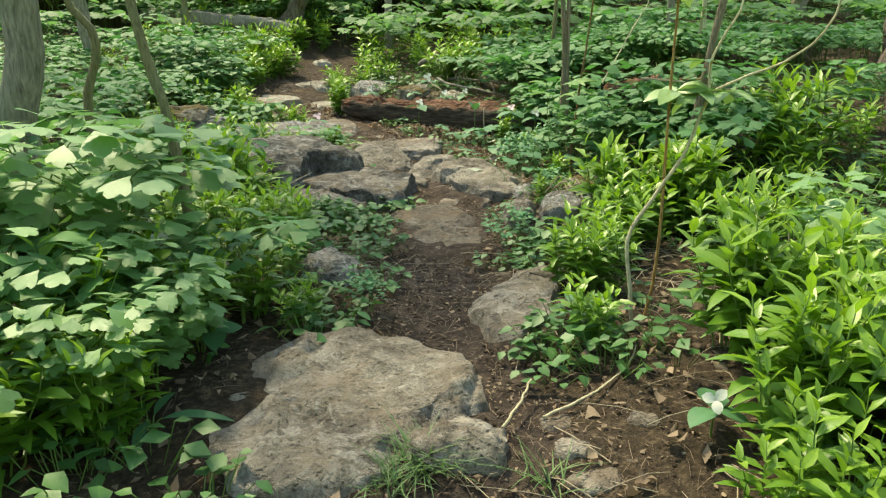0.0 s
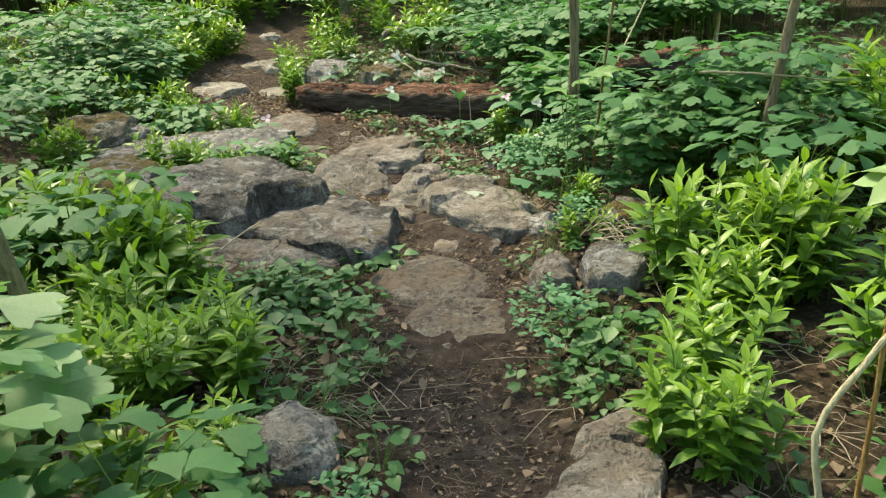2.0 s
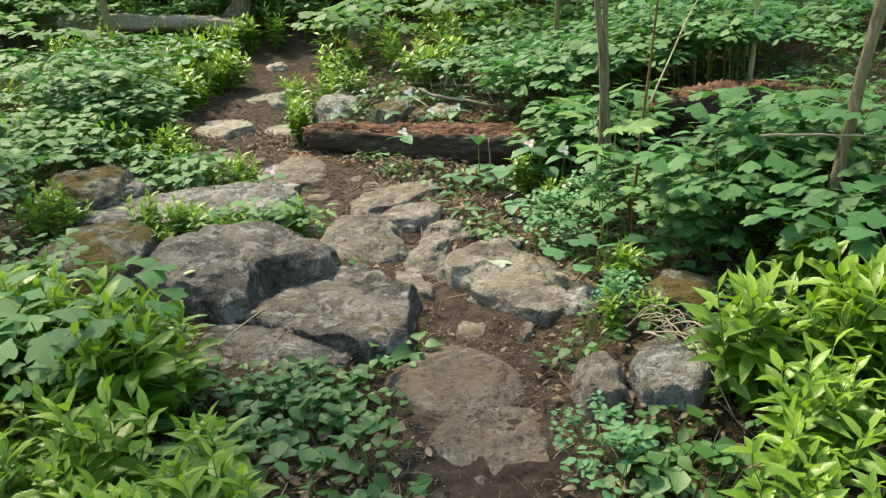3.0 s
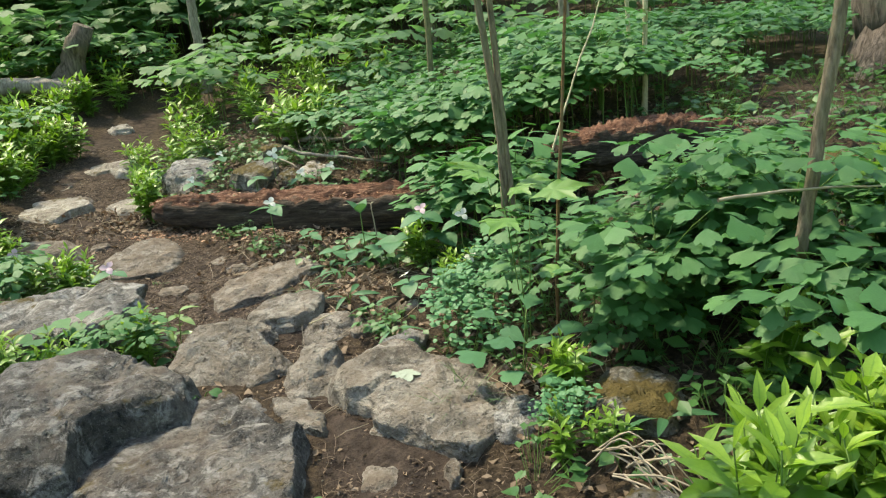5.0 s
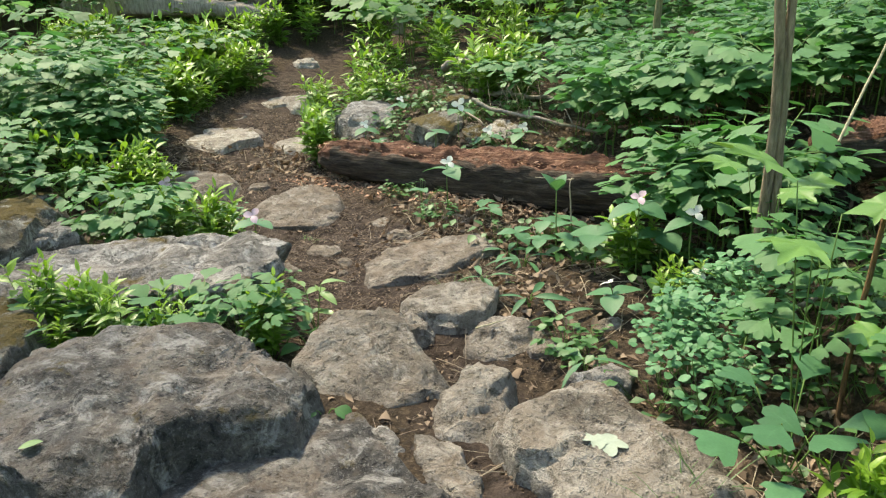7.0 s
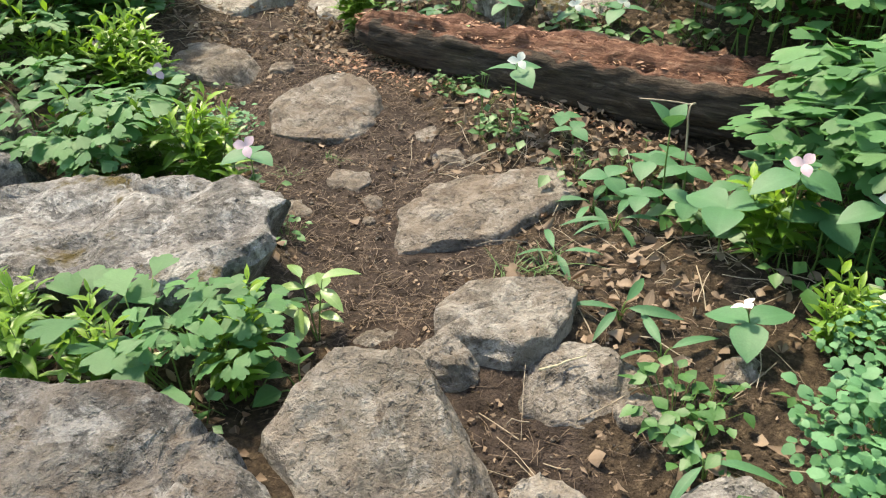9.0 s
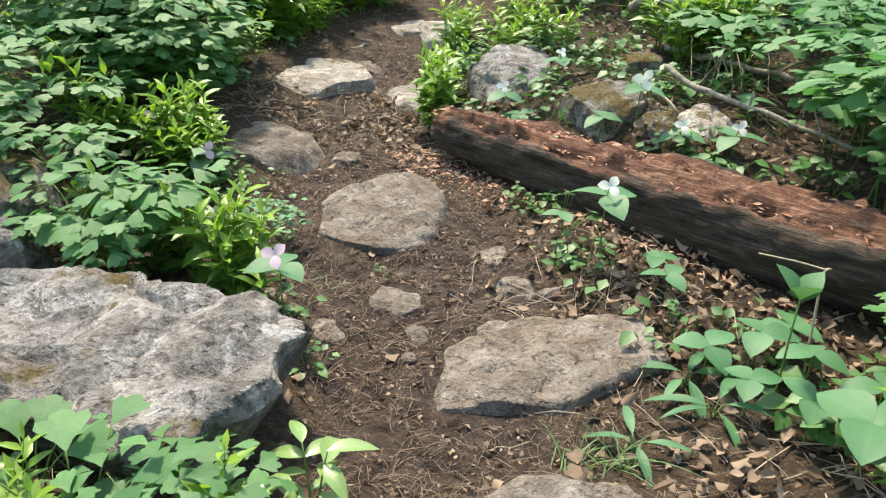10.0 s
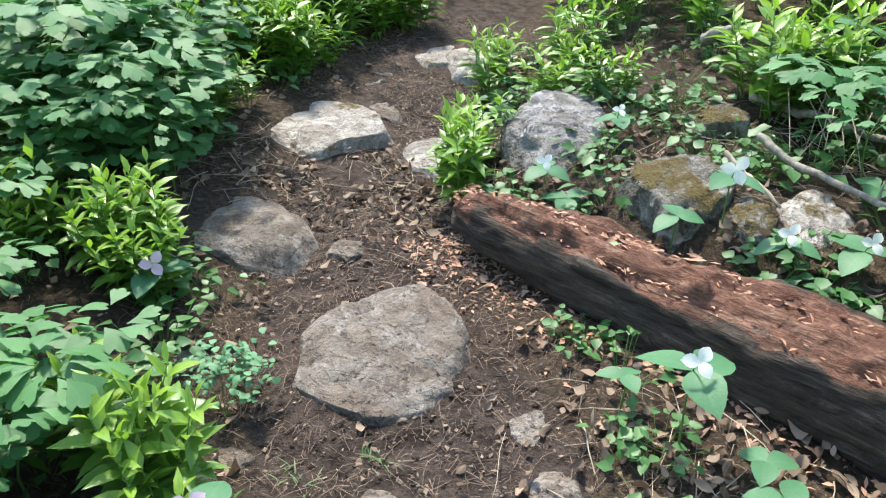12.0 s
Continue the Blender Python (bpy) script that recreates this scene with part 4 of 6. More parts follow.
def herb_arrays(seed, height=0.4, stems=4, leafl=0.085, n=4, spread=0.07, thrift=False):
    """Upright stems with narrow leaves and a fresh yellow-green top."""
    g = np.random.default_rng(seed)
    st, lv = Heap(), Heap()
    for s in range(stems):
        az, out = g.uniform(0, 6.28), g.uniform(0.2, 1) * spread
        h = height * g.uniform(0.7, 1.05)
        root = np.array([math.cos(az) * out * 0.5, math.sin(az) * out * 0.5, -0.02])
        tip = np.array([math.cos(az) * out * 2.2, math.sin(az) * out * 2.2, h])
        k = 2 if thrift else 6
        p = bend(root, tip, 0.0, k, 0.006, g)
        put(st, tube(p, np.linspace(0.0035, 0.0018, k), 3 if thrift else 5, not thrift), (0, 0, 0), np.eye(3))
        m = int(7 + h * 16) if thrift else int(9 + h * 22)
        for k in range(m):
            q = 0.2 + 0.8 * (k // 2 * 2) / (m - 1)
            at = root + (tip - root) * q
            top = max(0.0, (q - 0.72) / 0.28)
            L = leafl * g.uniform(0.8, 1.2) * (0.75 + 0.5 * math.sin(q * 2.6)) * (1 - 0.3 * top)
            el = g.normal(0.42, 0.2) + 0.85 * top
            put(lv, blade(L, L * g.uniform(0.28, 0.4), n, g.uniform(0.15, 0.45), 0.35, 0.42), at, turn((k // 2) * 1.57 + (k % 2) * 3.14 + g.normal(0, 0.3), el, g.normal(0, 0.25)), 0.05 + 0.3 * q + 0.65 * top * g.uniform(0.6, 1))
    return st.arrays(), lv.arrays()


def cohosh_arrays(seed, height=0.42, sprays=4, leaf=0.07, per=9, thrift=False):
    """A stalk that spreads into flat sprays of lobed leaflets."""
    g = np.random.default_rng(seed)
    st, lv = Heap(), Heap()
    hub = np.array([g.normal(0, 0.02), g.normal(0, 0.02), height * 0.62])
    put(st, tube(bend((0, 0, -0.02), hub, 0, 4, 0.006, g)[::3 if thrift else 1], np.linspace(0.005, 0.0035, 2 if thrift else 4), 3 if thrift else 5, not thrift), (0, 0, 0), np.eye(3))
    for s in range(sprays):
        az = s * 6.28 / sprays + g.normal(0, 0.3)
        r = g.uniform(0.1, 0.2) * (height / 0.42)
        tip = np.array([hub[0] + math.cos(az) * r, hub[1] + math.sin(az) * r, height * g.uniform(0.82, 1.08)])
        put(st, tube(bend(hub, tip, 0.02, 4)[::3 if thrift else 1], np.linspace(0.003, 0.0015, 2 if thrift else 4), 3 if thrift else 4, not thrift), (0, 0, 0), np.eye(3))
        for k in range(per):
            a2 = az + (k / (per - 1) - 0.5) * 4.4 + g.normal(0, 0.15)
            d = g.uniform(0.02, 0.11) * (height / 0.42)
            at = tip + np.array([math.cos(a2) * d, math.sin(a2) * d, g.normal(0, 0.012) - d * 0.12])
            put(lv, leaflet(leaf * g.uniform(0.95, 1.5), g.uniform(0.8, 1.05), g.uniform(0.1, 0.5)), at, turn(a2 + g.normal(0, 0.2), g.normal(-0.22, 0.18), g.normal(0, 0.22)), g.uniform(0, 0.3))
    return st.arrays(), lv.arrays()


def rue_arrays(seed, height=0.24, count=96, leaf=0.021):
    """Airy plant of small round bluish leaflets."""
    g = np.random.default_rng(seed)
    st, lv = Heap(), Heap()
    for s in range(6):
        az, r = g.uniform(0, 6.28), g.uniform(0.04, 0.14)
        tip = np.array([math.cos(az) * r, math.sin(az) * r, height * g.uniform(0.55, 1.0)])
        put(st, tube(bend((0, 0, -0.02), tip, 0.02, 5, 0.004, g), np.linspace(0.002, 0.001, 5), 4), (0, 0, 0), np.eye(3))
        for k in range(count // 6):
            at = tip + g.normal(0, 0.035, 3) * (1, 1, 0.6)
            put(lv, lobed(leaf * g.uniform(0.7, 1.3), 3, 0.25, 0.9, 0.15, 3), at, turn(g.uniform(0, 6.28), g.normal(0, 0.25), g.normal(0, 0.3)))
    return st.arrays(), lv.arrays()


def low_arrays(seed, count=16, leaf=0.05, height=0.1, spread=0.13, n=3):
    """Low rosette of heart-shaped leaves on short stalks."""
    g = np.random.default_rng(seed)
    st, lv = Heap(), Heap()
    for k in range(count):
        az, r = g.uniform(0, 6.28), spread * math.sqrt(g.uniform(0, 1))
        tip = np.array([math.cos(az) * r, math.sin(az) * r, height * g.uniform(0.35, 1.0)])
        put(st, tube(bend((tip[0] * 0.3, tip[1] * 0.3, -0.02), tip, 0.01, 4)[::3], 0.0015, 3, False), (0, 0, 0), np.eye(3))
        L = leaf * g.uniform(0.6, 1.3)
        put(lv, blade(L, L * 0.8, n, 0.15, 0.2, 0.32, 1.1), tip, turn(az + g.normal(0, 0.7), g.normal(0.0, 0.25), g.normal(0, 0.25)), g.uniform(0, 0.4))
    return st.arrays(), lv.arrays()


def thing_from(arrays, name, label, category, group, stem_mat, leaf_mat, leaf_name="leaves"):
    (sv, sf, _), (lv, lf, fr) = arrays
    ob = new(name, tri_mesh(name, sv, sf, stem_mat, True))
    tagged(ob, label, category, group)
    lo = new(leaf_name, tri_mesh(leaf_name, lv, lf, leaf_mat, True, {"fresh": fr}))
    lo.parent = ob
    return ob


def plant(protos, x, y, scale=1.0, spin=None, dz=0.0, sink=0.0):
    """Sets one of the models, or a copy of it, on the ground."""
    k = int(rng.integers(len(protos)))
    ob, used = protos[k]
    m = Matrix.Translation((x, y, float(soil_z(x, y)) + dz - sink)) @ Matrix.Rotation(rng.uniform(0, 6.28) if spin is None else spin, 4, "Z") @ Matrix.Scale(scale, 4)
    if not used:
        ob.matrix_world = m
        protos[k] = (ob, True)
        return ob
    made = copy_thing(ob, m)
    made.matrix_basis = m
    return made


herbs = [(thing_from(herb_arrays(10 + k, 0.40, 5, 0.094, 3), "leafy_herb", "upright leafy herb with narrow yellow-green leaves", "plant", "leafy herbs", STEM, HERB), False) for k in range(5)]
broads = [(thing_from(cohosh_arrays(20 + k, 0.42, 5, 0.078, 9), "broadleaf_herb", "spreading herb with flat lobed green leaflets", "plant", "broadleaf herbs", STEM, COHOSH), False) for k in range(5)]
def tall_arrays(seed, height):
    """A bushy herb in tiers of flat leaf sprays."""
    st, lv = Heap(), Heap()
    for k, part in enumerate((0.45, 0.75, 1.0)):
        stems, leaves = cohosh_arrays(seed * 10 + k, height * part, 5, 0.084, 9)
        st.add(*stems)
        lv.add(*leaves)
    return st.arrays(), lv.arrays()


talls = [(thing_from(tall_arrays(50 + k, 0.62), "tall_broadleaf_herb", "tall bushy herb with tiers of lobed green leaflets", "plant", "tall broadleaf herbs", STEM, COHOSH), False) for k in range(3)]
sunlit_talls = [(thing_from(tall_arrays(56 + k, 0.6), "glossy_broadleaf_herb", "tall bushy herb with glossy leaflets coloured pale as if sunlit", "plant", "glossy broadleaf herbs", STEM, SUNLEAF), False) for k in range(3)]
rues = [(thing_from(rue_arrays(30 + k), "meadow_rue", "airy plant with small round blue-green leaflets", "plant", "small-leaved plants", STEM, RUE), False) for k in range(3)]
lows = [(thing_from(low_arrays(40 + k), "low_herb", "low herb with heart-shaped dark green leaves", "plant", "low herbs", STEM, LOWLEAF), False) for k in range(4)]


def clear(x, y, margin=0.0):
    """Free of trail, stones and log."""
    if abs(x - float(trail_x(y))) < float(trail_half(y)) + margin:
        return False
    if over_stone(x, y, 1.0 + margin):
        return False
    d = np.hypot(lp[:, 0] - x, lp[:, 1] - y).min()
    return d > 0.22 + margin


# herbs that can be told apart, clump by clump: x, y, how many, spread, scale
for protos, clumps in (
        (herbs, ((-1.05, 9.9, 3, 0.12, 0.8), (-0.75, 9.75, 2, 0.1, 0.7), (-2.05, 7.85, 2, 0.08, 0.7), (-2.65, 9.35, 3, 0.12, 0.8), (-0.8, 2.3, 2, 0.08, 0.75), (-0.5, 2.5, 2, 0.06, 0.6), (0.55, 2.95, 3, 0.08, 0.7), (0.62, 6.75, 2, 0.1, 0.7), (-2.65, 10.15, 4, 0.12, 1.1), (-2.4, 10.75, 4, 0.15, 1.0), (-2.2, 11.2, 3, 0.12, 1.0), (0.5, 2.3, 2, 0.06, 0.55), (0.68, 6.3, 2, 0.08, 0.6), (-1.24, 4.28, 7, 0.16, 1.2), (-1.62, 4.4, 5, 0.18, 1.15), (-1.75, 6.05, 3, 0.12, 0.75), (-2.35, 6.15, 4, 0.15, 0.9), (0.85, 1.5, 3, 0.12, 0.75), (1.1, 1.45, 4, 0.15, 0.85), (1.35, 1.6, 4, 0.2, 0.9), (-0.85, 1.75, 3, 0.12, 0.8), (-1.15, 1.8, 4, 0.2, 0.9), (-0.6, 2.95, 2, 0.08, 0.6), (1.0, 1.75, 4, 0.15, 0.85), (1.25, 1.9, 4, 0.2, 0.9), (0.95, 2.2, 5, 0.12, 1.05), (1.2, 2.3, 4, 0.12, 1.0), (1.4, 2.4, 4, 0.25, 0.9), (0.62, 2.85, 3, 0.1, 0.8), (0.75, 3.25, 3, 0.15, 0.75), (0.95, 3.55, 4, 0.12, 0.85), (1.08, 3.95, 7, 0.18, 1.1), (1.35, 4.1, 6, 0.2, 1.1), (2.2, 5.0, 5, 0.2, 1.4), (1.55, 1.75, 4, 0.15, 1.0),
                 (1.5, 3.3, 5, 0.3, 0.9), (-1.1, 2.1, 5, 0.25, 0.9), (-0.95, 2.75, 2, 0.1, 0.8), (-0.62, 2.62, 2, 0.05, 0.65), (-0.75, 3.5, 6, 0.2, 0.75), (-1.2, 3.75, 6, 0.16, 0.95), (-1.0, 3.2, 4, 0.15, 0.9), (-1.5, 3.3, 5, 0.3, 0.9), (-1.35, 4.5, 5, 0.25, 0.9), (-1.75, 4.7, 5, 0.3, 0.9),
                 (-1.25, 5.95, 3, 0.15, 0.6), (-1.55, 6.05, 3, 0.15, 0.6), (-0.85, 6.05, 3, 0.08, 0.6), (-1.45, 7.12, 4, 0.12, 0.8), (-1.75, 7.2, 4, 0.15, 0.8), (-2.2, 8.0, 4, 0.12, 0.95), (-2.45, 7.9, 2, 0.1, 0.7), (-2.5, 10.0, 4, 0.15, 1.0), (-2.75, 10.6, 4, 0.2, 1.1), (-0.82, 4.72, 2, 0.04, 0.55), (-1.25, 8.95, 3, 0.08, 0.95),
                 (-1.3, 9.2, 2, 0.06, 0.9), (-0.05, 9.9, 5, 0.2, 1.1), (0.25, 9.7, 4, 0.15, 1.1), (-2.9, 10.2, 5, 0.3, 1.0), (-3.0, 9.6, 4, 0.3, 1.0), (-2.7, 11.0, 4, 0.3, 1.0), (-1.3, 10.6, 4, 0.25, 0.9), (0.8, 4.95, 3, 0.08, 0.6), (0.62, 4.62, 2, 0.08, 0.5))),
        (broads, ((-1.8, 7.05, 3, 0.1, 0.75), (0.9, 7.22, 3, 0.1, 1.1), (1.2, 7.12, 4, 0.14, 1.2), (0.75, 8.15, 4, 0.12, 1.1), (1.1, 7.95, 5, 0.15, 1.2), (1.5, 7.7, 5, 0.2, 1.2), (-0.75, 2.5, 2, 0.08, 0.8), (-1.0, 2.2, 2, 0.12, 0.8), (-1.5, 2.0, 3, 0.25, 1.0), (-1.2, 1.6, 3, 0.2, 0.8), (-1.7, 3.9, 4, 0.35, 1.0), (1.35, 5.3, 5, 0.25, 1.0), (1.75, 5.6, 4, 0.3, 1.05), (1.1, 5.9, 3, 0.2, 0.9),
                  (1.6, 4.6, 3, 0.2, 1.0), (2.0, 5.0, 4, 0.3, 1.0), (0.85, 7.0, 4, 0.15, 0.95), (1.2, 7.0, 4, 0.2, 1.0), (-0.95, 6.02, 3, 0.08, 0.62), (-1.95, 7.1, 3, 0.15, 0.8), (-2.3, 7.25, 2, 0.1, 0.7), (-2.6, 7.5, 3, 0.2, 0.8),
                  (-2.75, 8.7, 5, 0.3, 1.1), (-2.9, 9.2, 4, 0.3, 1.1), (0.6, 8.6, 5, 0.25, 0.95), (0.95, 8.3, 4, 0.2, 1.0), (0.45, 9.3, 4, 0.25, 0.95), (-2.0, 5.0, 4, 0.4, 0.9))),
        (sunlit_talls, ((-0.82, 2.02, 2, 0.06, 0.6), (-0.95, 1.75, 2, 0.08, 0.65), (-1.1, 2.45, 2, 0.07, 1.0), (-1.35, 2.6, 2, 0.1, 1.15), (-1.15, 2.05, 1, 0.08, 0.8), (-1.5, 2.25, 2, 0.15, 1.05), (1.62, 2.75, 2, 0.1, 0.8))),
        (talls, ((-2.38, 8.5, 2, 0.07, 0.75), (-2.6, 8.35, 2, 0.08, 0.8), (-2.55, 8.8, 2, 0.1, 0.95), (-2.85, 8.6, 2, 0.12, 1.05), (-2.7, 9.1, 2, 0.12, 0.95), (-3.2, 8.9, 3, 0.2, 1.15), (1.2, 5.2, 3, 0.15, 0.85), (1.55, 5.35, 3, 0.15, 0.95), (1.8, 5.1, 2, 0.15, 0.9), (2.3, 8.1, 3, 0.25, 1.0))),
        (rues, ((0.62, 5.6, 2, 0.1, 1.0), (0.78, 6.25, 3, 0.12, 0.9), (0.92, 6.0, 3, 0.1, 0.95), (0.1, 3.1, 2, 0.06, 0.9), (0.25, 3.55, 1, 0.06, 0.8), (0.3, 3.85, 1, 0.05, 0.7), (-0.27, 2.72, 2, 0.05, 0.65), (0.68, 4.8, 3, 0.06, 0.7), (0.6, 5.75, 4, 0.12, 0.95), (0.75, 5.9, 3, 0.1, 1.0), (0.4, 5.1, 2, 0.05, 0.7), (-1.42, 7.55, 2, 0.08, 0.7), (0.0, 2.3, 1, 0.05, 0.6))),
        (lows, ((-0.75, 4.08, 4, 0.1, 1.2), (-0.6, 3.95, 3, 0.1, 1.1), (-0.9, 3.85, 4, 0.12, 1.2), (-0.55, 4.2, 3, 0.08, 1.0), (0.46, 3.7, 3, 0.1, 1.3), (0.55, 3.5, 3, 0.1, 1.2), (-0.7, 9.05, 3, 0.1, 1.1), (-0.55, 9.6, 4, 0.15, 1.2), (-0.15, 9.1, 4, 0.15, 1.1), (0.2, 9.35, 4, 0.15, 1.1), (-1.2, 9.9, 4, 0.15, 1.1), (-1.4, 10.3, 3, 0.12, 1.1), (-2.5, 9.0, 3, 0.1, 1.0), (-2.65, 9.85, 3, 0.15, 1.2), (-2.05, 8.1, 3, 0.1, 1.0), (-1.85, 7.6, 3, 0.1, 1.0), (-1.75, 7.4, 3, 0.08, 0.9), (-1.0, 8.95, 3, 0.1, 1.0), (0.75, 6.8, 4, 0.15, 1.2), (0.25, 6.05, 2, 0.06, 0.8), (-0.38, 2.55, 3, 0.08, 0.9), (-0.42, 2.35, 3, 0.08, 0.9), (0.45, 3.25, 3, 0.1, 0.9), (0.32, 3.4, 2, 0.06, 0.8), (0.5, 2.35, 3, 0.08, 0.9), (-0.45, 4.45, 3, 0.08, 0.9), (-0.7, 4.32, 4, 0.1, 1.1), (-0.3, 4.6, 2, 0.05, 0.8), (-1.0, 4.3, 3, 0.1, 1.1), (0.3, 2.35, 3, 0.08, 0.8), (-0.25, 3.0, 2, 0.06, 0.9), (-0.55, 2.75, 3, 0.15, 1.0), (-0.45, 3.35, 4, 0.15, 1.0), (-0.35, 3.7, 4, 0.12, 1.0), (-0.3, 4.15, 2, 0.06, 0.8), (0.6, 3.7, 4, 0.15, 1.0), (0.35, 2.25, 3, 0.12, 0.8), (0.5, 2.1, 2, 0.1, 1.0), (-0.6, 1.5, 2, 0.1, 1.0), (-0.9, 1.6, 3, 0.15, 1.1), (0.5, 7.0, 4, 0.15, 1.4),
                (0.1, 7.3, 4, 0.15, 0.9), (-0.35, 7.75, 3, 0.08, 0.8), (-0.6, 8.1, 3, 0.06, 0.8), (-1.0, 6.85, 2, 0.05, 0.6), (-1.15, 7.15, 2, 0.06, 0.7), (-1.0, 8.85, 3, 0.12, 1.0), (-0.7, 8.7, 2, 0.08, 1.0), (-0.1, 8.35, 5, 0.12, 1.0), (0.2, 8.25, 4, 0.12, 1.0), (0.45, 8.2, 4, 0.15, 1.0), (-1.9, 7.9, 3, 0.1, 1.0), (-1.6, 6.15, 3, 0.1, 0.9), (-0.8, 9.7, 4, 0.2, 1.1), (0.25, 5.95, 2, 0.06, 0.8)))):
    for x, y, n, sp, sc in clumps:
        for _ in range(n):
            for _try in range(6):
                px, py = x + rng.normal(0, sp * 0.6), y + rng.normal(0, sp * 0.6)
                if clear(px, py, 0.0):
                    plant(protos, px, py, sc * rng.uniform(0.8, 1.2))
                    break

# the undergrowth that nobody could count
cheap_herbs = [herb_arrays(110 + k, 0.42, 5, 0.1, 2, 0.08, True) for k in range(4)]
cheap_broads = [cohosh_arrays(120 + k, 0.45, 5, 0.074, 8, True) for k in range(5)]
cheap_lows = [low_arrays(140 + k, 10, n=2) for k in range(3)]


def strew(name, label, models, mat, count, area, scale, keep, seed):
    g = np.random.default_rng(seed)
    st, lv = Heap(), Heap()
    x0, x1, y0, y1 = area
    made = tries = 0
    while made < count and tries < count * 12:
        tries += 1
        x, y = g.uniform(x0, x1), y0 + (y1 - y0) * g.uniform(0, 1)
        if not keep(x, y, g) or not clear(x, y, 0.06):
            continue
        made += 1
        (sv, sf, sr), (v, f, fr) = models[int(g.integers(len(models)))]
        s, a = scale * g.uniform(0.75, 1.25), g.uniform(0, 6.28)
        m = turn(a) * s
        at = np.array([x, y, float(soil_z(x, y))])
        st.add(sv @ m.T + at, sf, sr)
        lv.add(v @ m.T + at, f, fr)
    ob = new(name, lv.mesh(name, mat))
    tagged(ob, label, "plants", kind="stuff")
    so = new("stems", st.mesh("stems", STEM))
    so.parent = ob
    tagged(so, kind="stuff")
    return ob


side_off = lambda x, y: abs(x - float(trail_x(y))) - float(trail_half(y))
strew("broadleaf_undergrowth", "dense flat-leaved green undergrowth on the slope", cheap_broads, COHOSH, 400, (0.7, 6, 5.6, 11.5), 0.95, lambda x, y, g: y > 6.9 - x * 0.5 and g.random() < 0.9 and not (1.25 < x < 4.9 and 5.9 < y < 7.4) and not (3.2 < x < 5.5 and 7.2 < y < 8.3), 1)
strew("broadleaf_undergrowth", "dense flat-leaved green undergrowth beside the trail", cheap_broads, COHOSH, 330, (-6.5, -1.3, 3.0, 15), 1.0, lambda x, y, g: side_off(x, y) > (0.75 if 7 < y < 9.5 else 0.35) and (y > 7 or x < -2.2) and g.random() < 0.85 and not (-5.6 < x < -1.9 and 11.6 < y < 13.1), 2)
strew("leafy_undergrowth", "tall narrow-leaved undergrowth in fresh green", cheap_herbs, HERB, 165, (-5, -0.8, 1.0, 13), 0.9, lambda x, y, g: side_off(x, y) > 0.4 and not (4.4 < y < 9.0 and x > -2.5), 3)
strew("leafy_undergrowth", "tall narrow-leaved undergrowth in fresh green", cheap_herbs, HERB, 130, (0.8, 4.5, 0.6, 5.6), 0.9, lambda x, y, g: side_off(x, y) > 0.45, 4)
strew("low_undergrowth", "low dark green leaves over the forest floor", cheap_lows, LOWLEAF, 520, (-3.5, 3.0, 1.2, 11), 1.0, lambda x, y, g: side_off(x, y) > 0.12 and g.random() < 0.8 and not (6.2 < y < 7.6 and -0.8 < x < 0.85), 5)
strew("low_undergrowth", "low leaves under the spreading herbs", cheap_lows, LOWLEAF, 170, (0.7, 2.8, 4.2, 7.2), 1.3, lambda x, y, g: side_off(x, y) > 0.3, 15)
strew("low_undergrowth", "low leaves round the foot of the big trunk", cheap_lows, LOWLEAF, 110, (2.6, 5.6, 5.9, 8.4), 1.4, lambda x, y, g: True, 17)
big_broads = [cohosh_arrays(160 + k, 0.6, 4, 0.12, 7, True) for k in range(3)]


def shrub_arrays(seed):
    """A bush in three tiers of flat leaf sprays."""
    st, lv = Heap(), Heap()
    for k, height in enumerate((0.6, 1.1, 1.65)):
        stems, leaves = cohosh_arrays(seed * 10 + k, height, 4, 0.25, 6, True)
        st.add(*stems)
        lv.add(*leaves)
    return st.arrays(), lv.arrays()


shrubs = [shrub_arrays(170 + k) for k in range(3)]
strew("far_undergrowth", "green herbs up the slope", big_broads, FARLEAF, 380, (-8, 9, 10.6, 20), 1.15, lambda x, y, g: side_off(x, y) > 0.25 and abs(x) < 2.5 + y * 0.4 and not (-5.6 < x < -1.9 and 10.9 < y < 13.1), 6)
strew("leafy_undergrowth", "tall narrow-leaved herbs up the trail", cheap_herbs, HERB, 100, (-4.5, 1.5, 10.6, 15), 1.2, lambda x, y, g: side_off(x, y) > 0.15, 16)
strew("far_undergrowth", "tall green herbs beyond the bend of the trail", big_broads, FARLEAF, 240, (-10, 3, 13.6, 22), 1.5, lambda x, y, g: side_off(x, y) > 0.5, 12)
strew("far_shrubs", "green shrubs deep in the wood", shrubs, FARLEAF, 170, (-24, 26, 15, 40), 1.4, lambda x, y, g: abs(x) < 4 + y * 0.5, 8)
strew("side_undergrowth", "green herbs off the sides of the trail", big_broads, COHOSH, 230, (-11, 11, -5, 12), 1.1, lambda x, y, g: abs(x) > 3.6 and not (x > 0 and y > 6.5 and x < 6) and not (x > -6.5 and x < 0 and y > 3), 9)
strew("far_shrubs", "green shrubs beyond the bend of the trail", shrubs, FARLEAF, 60, (-16, 2, 15.5, 26), 1.4, lambda x, y, g: True, 10)
strew("far_shrubs", "tall green shrubs closing the wood", shrubs, FARLEAF, 60, (-22, -4, 18, 32), 1.5, lambda x, y, g: True, 11)
